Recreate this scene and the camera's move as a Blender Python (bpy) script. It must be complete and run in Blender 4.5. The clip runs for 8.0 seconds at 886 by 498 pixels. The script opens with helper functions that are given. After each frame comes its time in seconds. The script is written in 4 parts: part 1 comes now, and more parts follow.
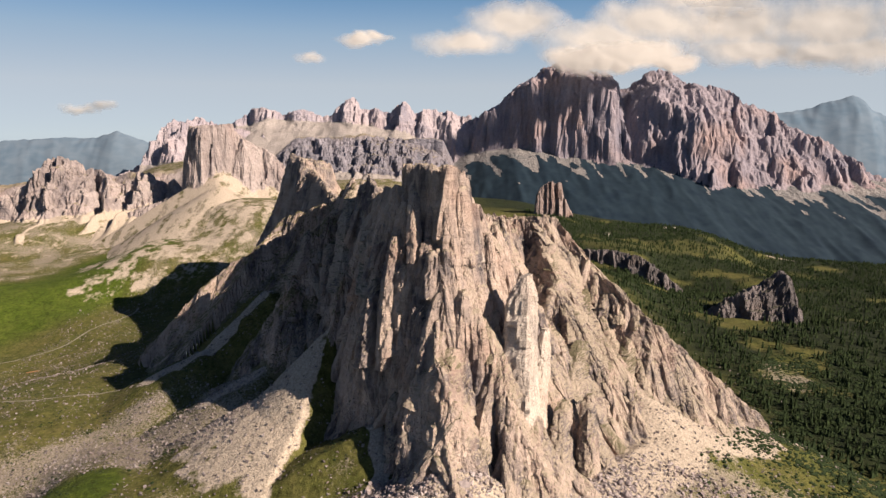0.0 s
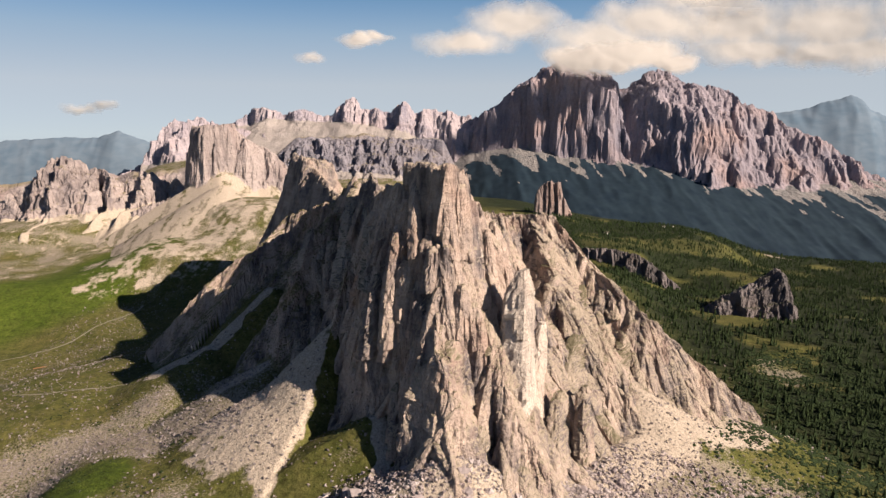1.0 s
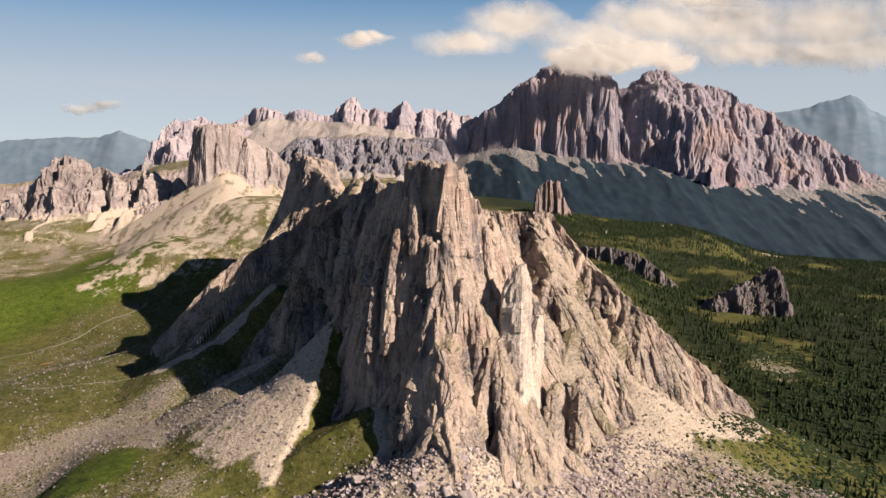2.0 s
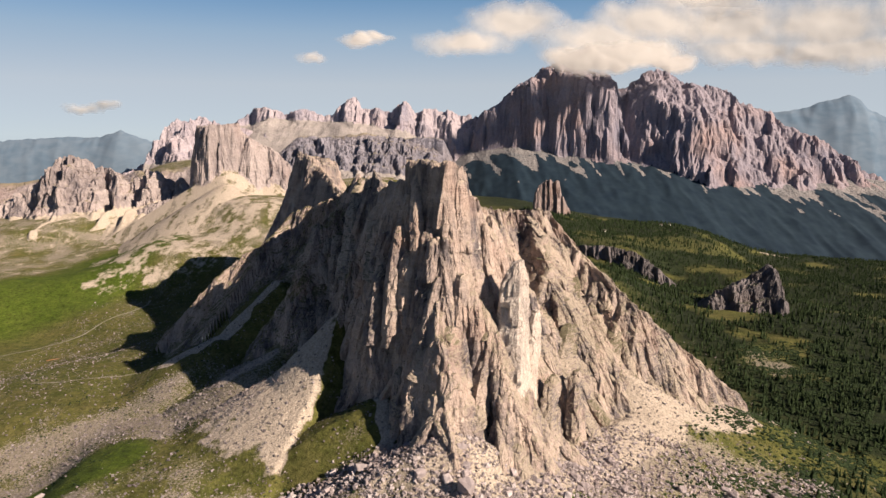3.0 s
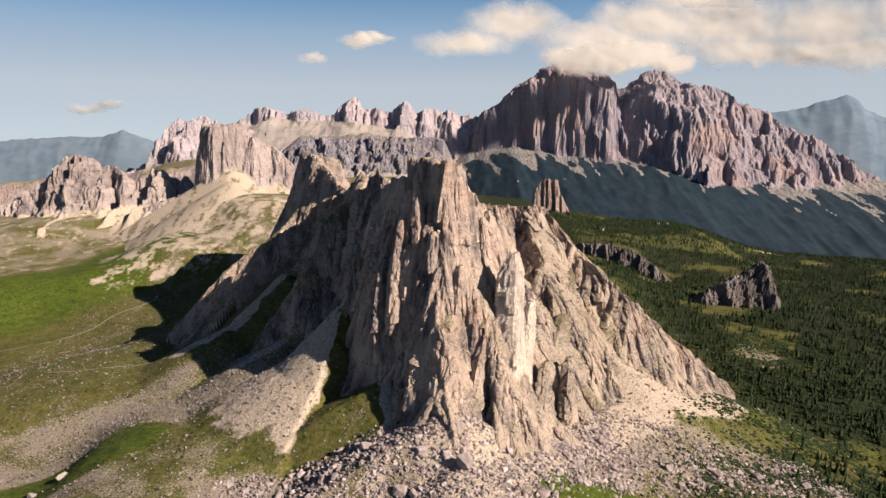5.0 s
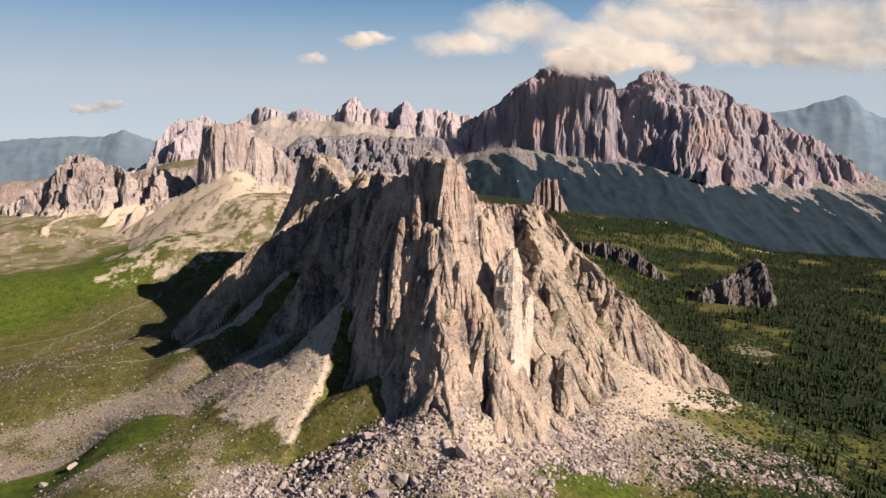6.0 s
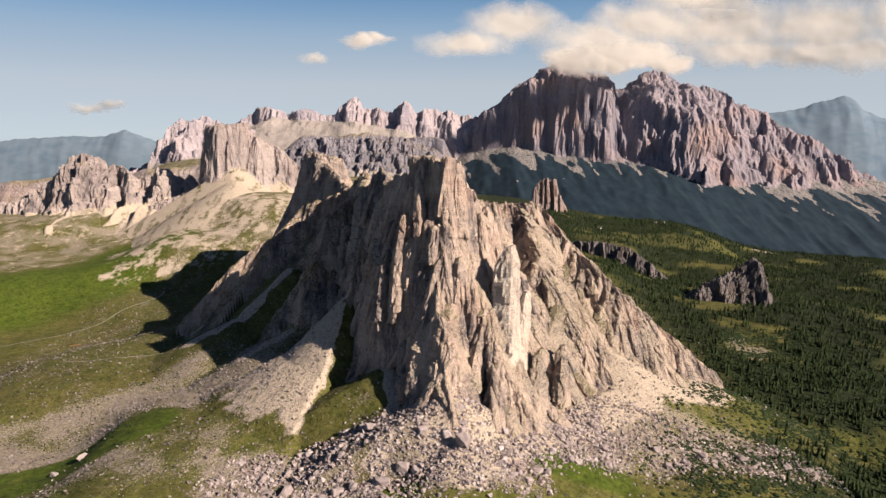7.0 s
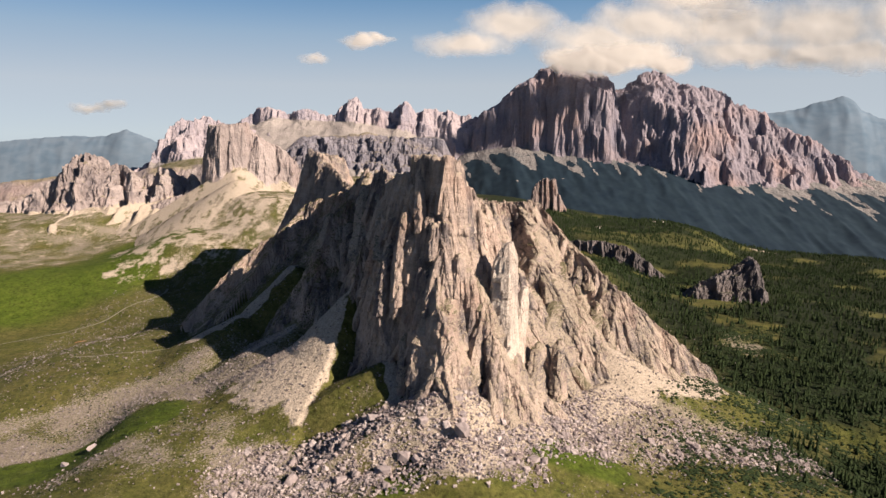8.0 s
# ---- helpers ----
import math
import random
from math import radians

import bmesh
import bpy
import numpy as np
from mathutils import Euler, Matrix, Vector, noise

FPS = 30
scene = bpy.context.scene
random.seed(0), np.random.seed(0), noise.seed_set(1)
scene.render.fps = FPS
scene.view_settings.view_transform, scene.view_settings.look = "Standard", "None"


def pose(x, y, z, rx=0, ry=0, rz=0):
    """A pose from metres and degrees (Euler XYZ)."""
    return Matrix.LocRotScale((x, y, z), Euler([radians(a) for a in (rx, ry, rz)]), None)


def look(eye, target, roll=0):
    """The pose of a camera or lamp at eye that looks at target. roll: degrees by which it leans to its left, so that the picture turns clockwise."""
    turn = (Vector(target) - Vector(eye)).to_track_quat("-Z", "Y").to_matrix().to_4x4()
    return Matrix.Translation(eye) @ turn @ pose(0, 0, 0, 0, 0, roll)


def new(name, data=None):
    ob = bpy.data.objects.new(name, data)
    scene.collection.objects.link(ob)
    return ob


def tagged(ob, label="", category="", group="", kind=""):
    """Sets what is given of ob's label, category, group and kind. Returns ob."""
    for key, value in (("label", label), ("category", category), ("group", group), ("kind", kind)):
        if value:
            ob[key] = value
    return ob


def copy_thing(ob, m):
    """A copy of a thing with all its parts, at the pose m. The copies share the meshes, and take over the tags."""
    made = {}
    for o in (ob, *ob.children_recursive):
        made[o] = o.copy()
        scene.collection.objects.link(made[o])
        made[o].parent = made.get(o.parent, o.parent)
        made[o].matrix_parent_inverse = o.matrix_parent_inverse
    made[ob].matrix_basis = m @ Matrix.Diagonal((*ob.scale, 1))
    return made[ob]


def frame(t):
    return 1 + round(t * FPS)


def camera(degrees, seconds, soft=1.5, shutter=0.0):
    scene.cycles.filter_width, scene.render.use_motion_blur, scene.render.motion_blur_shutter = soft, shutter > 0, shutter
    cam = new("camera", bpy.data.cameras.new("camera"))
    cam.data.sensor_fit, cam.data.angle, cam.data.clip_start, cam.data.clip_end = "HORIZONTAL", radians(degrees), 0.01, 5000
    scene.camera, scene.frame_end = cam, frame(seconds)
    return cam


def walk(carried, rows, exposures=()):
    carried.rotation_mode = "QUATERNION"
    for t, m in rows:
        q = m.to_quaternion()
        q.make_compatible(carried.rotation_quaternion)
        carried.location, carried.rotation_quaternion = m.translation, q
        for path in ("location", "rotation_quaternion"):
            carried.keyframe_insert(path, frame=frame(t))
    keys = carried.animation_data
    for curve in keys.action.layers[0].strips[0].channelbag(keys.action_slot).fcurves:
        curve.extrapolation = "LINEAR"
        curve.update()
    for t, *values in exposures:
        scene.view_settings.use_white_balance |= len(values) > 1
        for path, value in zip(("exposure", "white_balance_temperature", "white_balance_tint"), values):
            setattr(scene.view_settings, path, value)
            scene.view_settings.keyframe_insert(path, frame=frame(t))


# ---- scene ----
# camera: seconds, x, y, z, tilt, roll, turn
cam = camera(68, 8.0)
PATH = [
    (0.0, 0.00, 0.00, 240.00, 80.093, -0.000, -0.000),
    (0.5, 0.19, -8.27, 239.97, 80.085, -0.010, 0.001),
    (1.0, 0.15, -16.58, 239.80, 80.075, -0.017, 0.006),
    (1.5, 0.16, -24.86, 239.59, 80.063, -0.023, 0.012),
    (3.0, 0.44, -49.30, 239.46, 80.037, -0.029, 0.032),
    (3.5, 0.40, -57.29, 239.41, 80.032, -0.029, 0.038),
    (4.0, 0.47, -65.25, 239.19, 80.028, -0.025, 0.041),
    (4.5, 0.45, -73.26, 238.95, 80.026, -0.019, 0.042),
    (6.0, 0.25, -97.48, 238.46, 80.023, 0.013, 0.034),
    (6.5, 0.27, -105.50, 238.32, 80.025, 0.028, 0.032),
    (7.0, 0.28, -113.58, 238.07, 80.028, 0.048, 0.029),
    (7.5, 0.28, -121.73, 237.92, 80.031, 0.070, 0.028),
    (8.0, 0.29, -129.98, 237.70, 80.032, 0.092, 0.028),
]
walk(cam, [(t, pose(x, y, z, 0, 0, turn) @ pose(0, 0, 0, tilt) @ pose(0, 0, 0, 0, 0, roll)) for t, x, y, z, tilt, roll, turn in PATH],
     [(0.0, 1.12), (8.0, 1.12)])

# ---- sky, sun, exposure ----
SUN_AZ, SUN_EL = radians(29.5), radians(31.2)          # from +x towards the camera's side, above the horizon
to_sun = Vector((math.cos(SUN_EL) * math.cos(SUN_AZ), -math.cos(SUN_EL) * math.sin(SUN_AZ), math.sin(SUN_EL)))
world = bpy.data.worlds.new("sky")
scene.world = world
world.use_nodes = True
wn, wl = world.node_tree.nodes, world.node_tree.links
sky = wn.new("ShaderNodeTexSky")
sky.sky_type, sky.sun_disc = "NISHITA", False
sky.sun_elevation, sky.sun_rotation = SUN_EL, radians(90) + SUN_AZ
sky.altitude, sky.air_density, sky.dust_density, sky.ozone_density = 2600, 0.5, 0.1, 2.0
wn["Background"].inputs["Strength"].default_value = 0.05
# pale haze all round the horizon, clearing to blue above
wtc, wsep, wmix, wamt, wgrad = wn.new("ShaderNodeTexCoord"), wn.new("ShaderNodeSeparateXYZ"), wn.new("ShaderNodeMix"), wn.new("ShaderNodeMapRange"), wn.new("ShaderNodeMix")
wrise = wn.new("ShaderNodeMapRange")
wl.new(wtc.outputs["Generated"], wsep.inputs["Vector"])
for node, lo, hi, a, z in ((wrise, 0.07, 0.225, 0.0, 1.0), (wamt, 0.14, 0.30, 0.85, 0.0)):
    wl.new(wsep.outputs["Z"], node.inputs["Value"])
    node.inputs["From Min"].default_value, node.inputs["From Max"].default_value = lo, hi
    node.inputs["To Min"].default_value, node.inputs["To Max"].default_value = a, z
wgrad.data_type = wmix.data_type = "RGBA"
wl.new(wrise.outputs["Result"], wgrad.inputs[0])
wgrad.inputs[6].default_value, wgrad.inputs[7].default_value = (4.95, 5.35, 5.65, 1), (1.0, 3.1, 5.4, 1)
wl.new(wamt.outputs["Result"], wmix.inputs[0])
wl.new(sky.outputs["Color"], wmix.inputs[6])
wl.new(wgrad.outputs[2], wmix.inputs[7])
wl.new(wmix.outputs[2], wn["Background"].inputs["Color"])
sun_data = bpy.data.lights.new("sun", "SUN")
sun_data.energy, sun_data.angle, sun_data.color = 5.0, radians(0.5), (1.0, 0.82, 0.645)
sun = new("sun", sun_data)
sun.matrix_world = look(to_sun * 2000 + Vector((0, 500, 0)), (0, 500, 0))

# ---- noise over the plan ----
_rs = np.random.RandomState(7)
_PERM = np.tile(_rs.permutation(256), 3)
_GX, _GY = np.cos(np.arange(256) * 2.399963), np.sin(np.arange(256) * 2.399963)


def perlin(x, y, seed=0):
    """Gradient noise, about -0.7 to 0.7."""
    x, y = x + seed * 37.17, y + seed * 91.73
    xi, yi = np.floor(x).astype(np.int64), np.floor(y).astype(np.int64)
    fx, fy = x - xi, y - yi
    u, v = fx * fx * fx * (fx * (fx * 6 - 15) + 10), fy * fy * fy * (fy * (fy * 6 - 15) + 10)

    def corner(i, j):
        h = _PERM[_PERM[(xi + i) & 255] + ((yi + j) & 255)]
        return _GX[h] * (fx - i) + _GY[h] * (fy - j)
    a = corner(0, 0) * (1 - u) + corner(1, 0) * u
    b = corner(0, 1) * (1 - u) + corner(1, 1) * u
    return a * (1 - v) + b * v


def fbm(x, y, size, octaves=4, seed=0, gain=0.5):
    total, amp, norm = 0.0, 1.0, 0.0
    for k in range(octaves):
        total = total + amp * perlin(x / size, y / size, seed + k)
        norm += amp
        amp, size = amp * gain, size / 2.03
    return total / norm * 1.5


def ridged(x, y, size, octaves=3, seed=0):
    """Sharp crests at 1, smooth hollows towards 0."""
    total, amp, norm = 0.0, 1.0, 0.0
    for k in range(octaves):
        total = total + amp * (1 - np.minimum(1, np.abs(perlin(x / size, y / size, seed + k)) * 2.2))
        norm += amp
        amp, size = amp * 0.5, size / 2.1
    return total / norm


def smooth(a, b, v):
    t = np.clip((v - a) / (b - a), 0, 1)
    return t * t * (3 - 2 * t)


def crest(X, Y, pts, steep, knee=1e9, foot=0.8, blunt=2.0, west=None):
    """Height of a rock rib: its crest falls away on both sides at 'steep' ('west' on the right hand of the line), beyond 'knee' metres at 'foot'."""
    best = np.full(X.shape, -1e6)
    for (x0, y0, z0), (x1, y1, z1) in zip(pts, pts[1:]):
        ex, ey = x1 - x0, y1 - y0
        u = np.clip(((X - x0) * ex + (Y - y0) * ey) / (ex * ex + ey * ey), 0, 1)
        d = np.sqrt((X - x0 - u * ex) ** 2 + (Y - y0 - u * ey) ** 2 + blunt * blunt) - blunt
        s = steep if west is None else np.where(ex * (Y - y0) - ey * (X - x0) > 0, steep, west)
        best = np.maximum(best, z0 + u * (z1 - z0) - np.where(d < knee, s * d, s * knee + foot * (d - knee)))
    return best


def band(X, Y, pts, width):
    """1 along a line in plan, fading to 0 at 'width'."""
    best = np.full(X.shape, 1e9)
    for (x0, y0), (x1, y1) in zip(pts, pts[1:]):
        ex, ey = x1 - x0, y1 - y0
        u = np.clip(((X - x0) * ex + (Y - y0) * ey) / (ex * ex + ey * ey), 0, 1)
        best = np.minimum(best, np.hypot(X - x0 - u * ex, Y - y0 - u * ey))
    return 1 - smooth(0.45 * width, width, best)


def block(X, Y, cx, cy, hx, hy, turn, top, steep, tilt=(0, 0), crack=0.0):
    """Height of a tower with a squarish plan, nearly upright sides and a tilted flat top."""
    c, s = math.cos(radians(turn)), math.sin(radians(turn))
    u, v = (X - cx) * c + (Y - cy) * s, -(X - cx) * s + (Y - cy) * c
    d = np.maximum(np.maximum(np.abs(u) - hx, np.abs(v) - hy), (np.abs(u) + np.abs(v) - 0.96 * (hx + hy)) * 0.7)
    d = np.maximum(d, 0)
    return top + np.clip(u, -hx, hx) * tilt[0] + np.clip(v, -hy, hy) * tilt[1] - steep * np.maximum(d + crack, 0)


# ---- the lie of the land: broad spot heights x, y, z ----
SPOTS = [(-374, 455, -67), (-264, 469, -25), (-180, 430, -16), (-134, 345, -35), (0, 340, -22), (98, 405, -40), (220, 411, -49),
         (303, 462, -64), (443, 497, -118), (435, 648, -84), (658, 896, -90), (591, 1007, -84), (-367, 629, -36), (-565, 1150, -83)]
SPOTS_FAR = [(-684, 969, -112), (-851, 1352, -62), (-887, 1332, -40), (-804, 1433, -16), (-565, 1352, 17), (-480, 1500, 100), (-923, 1640, 40),
             (-800, 500, -200), (-1500, 1200, -190), (-1300, 1700, 20), (900, 600, -190), (1215, 1981, -203), (480, 1790, -60),
             (450, 1640, -112), (600, 1660, -170), (650, 1250, -105), (900, 1400, -140), (300, 2400, -45), (700, 2300, -95)]
SPOTS_DISTANCE = [(-300, 3000, 60), (200, 3100, -60), (-900, 2600, -30), (-1800, 2600, -260), (-2600, 3600, -330), (1300, 2900, -400), (2400, 2600, -420),
                  (600, 4500, -200), (1600, 4500, -320), (2600, 4500, -380), (1500, 3700, -430), (500, 3500, -260), (-600, 4300, 190),
                  (-1400, 4300, 80), (-2500, 4800, -150), (0, -500, -60), (1500, 0, -300), (-1500, 0, -320), (0, 1000, -20), (200, 1300, -30)]


def lie(X, Y):
    num, den = np.zeros(X.shape), np.zeros(X.shape)
    for sx, sy, sz in SPOTS + SPOTS_FAR + SPOTS_DISTANCE:
        r2 = (X - sx) ** 2 + (Y - sy) ** 2 + 55.0 ** 2 + (0.06 * sy) ** 2
        w = r2 ** -2.0
        num += w * sz
        den += w
    return num / den


# the rock breaks along joints that run down the fall lines, which spread from behind the peak
def grain_across(X, Y):
    return np.arctan2(X + 10, 960 - np.minimum(Y, 940)) * 430


def saw(v):
    """Stepped joints: up sharply, then falling away evenly to the right."""
    f = v - np.floor(v)
    return np.where(f < 0.22, f / 0.22, (1 - f) / 0.78)


def fins(X, Y):
    """How far the rock stands out towards its foot: tall fins with a sheer western and a slanting eastern side."""
    a = grain_across(X, Y)
    d = 16 * (saw(a / 43 + 1.5 * fbm(X, Y, 110, 3, 15)) - 0.5) * (0.6 + 1.5 * fbm(X, Y, 70, 2, 16))
    d = d + 6.5 * (saw(a / 15.5 + 1.5 * fbm(X, Y, 55, 3, 17)) - 0.5) * (0.5 + 1.8 * fbm(X, Y, 40, 2, 18))
    d = d + 1.9 * (saw(a / 6.3 + 0.8 * fbm(X, Y, 30, 2, 19)) - 0.5)
    return d * (0.12 + 0.88 * smooth(-60, 30, X + 0.25 * (Y - 480))) * (1 - 0.35 * smooth(100, 180, X))


# crest lines of the main peak
RIBS = {
    "summit_ridge": ([(16, 538, 196), (28, 578, 180), (36, 620, 166), (60, 670, 156), (93, 700, 151)], 2.6, 22, 1.5, None),
    "front_spur": ([(-3, 466, 160), (-8, 456, 122), (-4, 425, 90), (0, 400, 50), (8, 378, 20), (12, 366, 4)], 1.9, 40, 2.0, 2.8),
    "shoulder_rib": ([(75, 698, 152), (98, 690, 150), (108, 612, 95), (116, 580, 52), (134, 545, 8)], 1.0, 60, 1.2, 1.5),
    "east_ridge": ([(93, 700, 151), (138, 700, 128), (160, 665, 100), (173, 648, 91), (202, 621, 64), (240, 622, 30), (268, 622, 4), (300, 632, -22), (330, 645, -46)], 1.7, 30, 1.2, None),
    "east_rib": ([(165, 655, 92), (178, 615, 48), (188, 590, 20), (196, 566, -10)], 1.3, 22, 1.3, 2.4),
    "slab_pillar": ([(64, 535, 130), (61, 500, 86), (58, 452, 34), (60, 440, 18)], 2.0, 14, 2.0, 5.0),
    "inner_rib": ([(48, 600, 150), (82, 560, 92), (92, 520, 42), (100, 480, 4)], 1.4, 18, 1.5, 3.0),
    "middle_rib": ([(20, 545, 176), (30, 500, 128), (34, 452, 94), (40, 428, 42), (48, 400, 2)], 1.7, 22, 1.6, 3.6),
    "west_crest": ([(-117, 760, 165), (-165, 800, 150), (-198, 815, 138), (-224, 787, 105), (-265, 780, 80), (-300, 774, 50), (-328, 768, 18), (-342, 762, -20)], 2.6, 18, 1.05, 1.4),
    "shaded_rib": ([(-95, 690, 172), (-137, 658, 142), (-150, 620, 92), (-158, 590, 40)], 2.0, 30, 1.4, 2.4),
    "west_buttress": ([(-36, 500, 165), (-48, 486, 116), (-58, 474, 50), (-62, 452, 12)], 3.4, 30, 2.0, 3.4),
    "gully_rib": ([(-66, 590, 170), (-84, 560, 124), (-96, 535, 76)], 3.0, 25, 1.8, 2.6),
}
# scree fans: a line down the middle, steepness to the sides, width of bare scree
FANS = [([(140, 602, 36), (185, 567, 4), (228, 540, -26)], 0.6, 13), ([(15, 364, -2), (55, 405, -2), (100, 440, -12), (160, 505, -16), (215, 555, -26), (290, 600, -42)], 0.42, 50),
        ([(-130, 640, 70), (-165, 590, 25), (-215, 575, -4)], 0.55, 14), ([(-200, 720, 66), (-250, 670, 14), (-310, 650, -20)], 0.5, 13),
        ([(-50, 450, 30), (-42, 420, 10), (-45, 390, -8), (-52, 360, -24)], 0.55, 12), ([(6, 388, 28), (14, 362, 2), (20, 340, -16)], 0.50, 26)]


def great_fan(X, Y):
    """The wide fan west of the peak: its height, and how bare it is."""
    ax, ay = X + 95, Y - 540
    r = np.hypot(ax, ay) + 1e-6
    spread_ = np.arctan2(ay, -ax) + 0.70 + 0.10 * fbm(X, Y, 30, 3, 66)
    off = np.maximum(np.abs(spread_) - 0.60, 0)
    h = 80 - np.where(r < 66, 0.97 * r, 64 + 0.50 * (r - 66)) - 0.9 * r * np.sin(np.minimum(off, 1.5)) + 0.8 * fbm(r * 0.2, spread_ * 30, 4, 2, 67)
    return h, smooth(0.12, -0.05, off - 0.02 + 0.10 * fbm(X, Y, 14, 3, 68)) * smooth(150, 95, r + 40 * fbm(X, Y, 24, 3, 69))


def peak(X, Y):
    """Rock height of the main peak, scree height, and which rib is on top."""
    out = fins(X, Y)
    wx = X + 3 * fbm(X, Y, 38, 3, 11) + 0.8 * fbm(X, Y, 11, 2, 12)
    wy = Y + out + 3 * fbm(X, Y, 38, 3, 13)
    names, fields = [], []
    for name, (pts, steep, knee, foot, west) in RIBS.items():
        names.append(name)
        fields.append(crest(wx, wy, pts, steep, knee, foot, 2.0, west))
    crack = 4 * ridged(X, Y, 26, 2, 24) ** 5 + 2 * ridged(X, Y, 10, 2, 25) ** 4
    tx, ty = X + 1.6 * fbm(X, Y, 16, 3, 21), Y + 1.6 * fbm(X, Y, 16, 3, 22)
    sx_, sy_ = X, Y + 0.55 * out
    names.append("summit_tower")
    fields.append(np.maximum(block(tx, ty, -6, 504, 25, 12, -45, 218, 7.0, (0.02, -0.05), 0.5 * crack), block(tx, ty, 3, 513, 23, 24, -45, 199, 5.5, (-0.10, -0.60), crack)))
    names.append("front_wall")
    fields.append(np.maximum(block(sx_, sy_, -11, 494, 31, 20, -47, 158, 4.6, (0.0, 0.0), crack), block(sx_, sy_, 24, 514, 14, 22, -40, 168, 4.0, (0.0, 0.2), crack)))
    names.append("west_wall")
    fields.append(crest(X + 2 * fbm(X, Y, 30, 3, 27), Y + 0.8 * out, [(-36, 512, 201), (-48, 540, 196), (-58, 575, 188), (-67, 600, 202), (-76, 622, 198), (-83, 640, 182), (-90, 668, 178)], 3.4, 52, 1.9, 1.0, 1.5) + 7 * fbm(X, Y, 17, 3, 29))
    names.append("west_ridge")
    fields.append(crest(X + 2 * fbm(X, Y, 30, 3, 28), Y + 0.7 * out, [(-90, 668, 180), (-97, 698, 197), (-102, 712, 192), (-109, 735, 180), (-133, 800, 162), (-150, 850, 165)], 2.8, 46, 1.5, 1.0, 1.5) + 7 * fbm(X, Y, 17, 3, 30))
    names.append("shoulder")
    fields.append(np.maximum(crest(X, Y + 0.8 * out, [(22, 694, 156), (48, 704, 154), (118, 706, 153), (126, 720, 148)], 1.2, 1e9, 0.8, 3.0, 3.2), crest(X, Y + out, [(30, 686, 112), (108, 690, 106)], 2.0, 1e9, 0.8, 3.0, 0.98)))
    names.append("west_summit")
    # second block is out of view, added to lengthen the summit's shadow
    fields.append(np.maximum(np.maximum(block(tx, ty, -196, 976, 30, 22, -56, 206, 3.6, (-0.05, -0.25), crack), block(tx, ty, -215, 1075, 24, 52, 8, 180, 1.8, (0, 0), crack)), crest(wx, wy, [(-198, 960, 200), (-166, 900, 182), (-150, 860, 168), (-117, 770, 160)], 1.3, 60, 1.2, 1.0, 3.0)))
    fields = np.array(fields)
    rock, top = fields.max(axis=0), fields.argmax(axis=0)
    talus = np.full(X.shape, -1e6)
    for pts, s, _ in FANS:
        talus = np.maximum(talus, crest(X + 5 * fbm(X, Y, 40, 2, 31), Y, pts, s, 1e9, s, 6.0))
    talus = np.maximum(talus, great_fan(X, Y)[0])
    return rock, talus, top, names


_TAB = np.random.RandomState(3).rand(4096)


def facets(P, cell, amp, squash=1.0, seed=0, run=0.6):
    """Broken-block relief: each cell of a jittered lattice is one tilted plane; returns a distance along the normal."""
    q = P / cell * np.array([1.0, run, squash])
    base_i = np.floor(q).astype(np.int64)
    best, second = np.full(len(P), 1e9), np.full(len(P), 1e9)
    out = np.zeros(len(P))
    for dx in (-1, 0, 1):
        for dy in (-1, 0, 1):
            for dz in (-1, 0, 1):
                c = base_i + (dx, dy, dz)
                h = (c[:, 0] * 73856093 ^ c[:, 1] * 19349663 ^ c[:, 2] * 83492791 ^ seed * 2654435) & 0xFFFFFFF
                r = [_TAB[(h >> s) & 4095] for s in (0, 3, 6, 9, 12, 15, 2)]
                e = q - c
                e[:, 0] -= r[0]
                e[:, 1] -= r[1]
                e[:, 2] -= r[2]
                d = np.sqrt((e * e).sum(axis=1))
                w = d < best
                second = np.where(w, best, np.minimum(second, d))
                best = np.where(w, d, best)
                out = np.where(w, (r[3] - 0.5) * 1.1 + ((r[4] - 0.5) * e[:, 0] + (r[5] - 0.5) * e[:, 1] + (r[6] - 0.5) * e[:, 2]) * 1.3, out)
    return (out - 0.55 * smooth(0.16, 0.0, second - best)) * amp


def craggy(V, nx, ny, scales, fade=None, seed=0, soften=12, grain=None):
    """Pushes a grid of vertices in and out along its normals as broken rock: scales are (cell, depth, squash)."""
    G = V.reshape(ny, nx, 3).copy()
    for _ in range(soften):
        G[1:-1, 1:-1, 2] = 0.25 * (G[:-2, 1:-1, 2] + G[2:, 1:-1, 2] + G[1:-1, :-2, 2] + G[1:-1, 2:, 2])
    n = np.cross(np.gradient(G, axis=1), np.gradient(G, axis=0)).reshape(-1, 3)
    n /= np.linalg.norm(n, axis=1)[:, None] + 1e-9
    push = np.zeros(len(V))
    for k, (cell, depth, squash) in enumerate(scales):
        at = V if grain is None else np.stack([grain(V[:, 0], V[:, 1]), 0.45 * V[:, 1], V[:, 2]], axis=1)
        push += facets(at + 0.14 * cell * fbm(V[:, 0] + V[:, 2], V[:, 1] - V[:, 2], cell * 1.7, 2, seed + k)[:, None], cell, depth, squash, seed + k)
    if fade is not None:
        push *= fade
    return V + n * push[:, None]


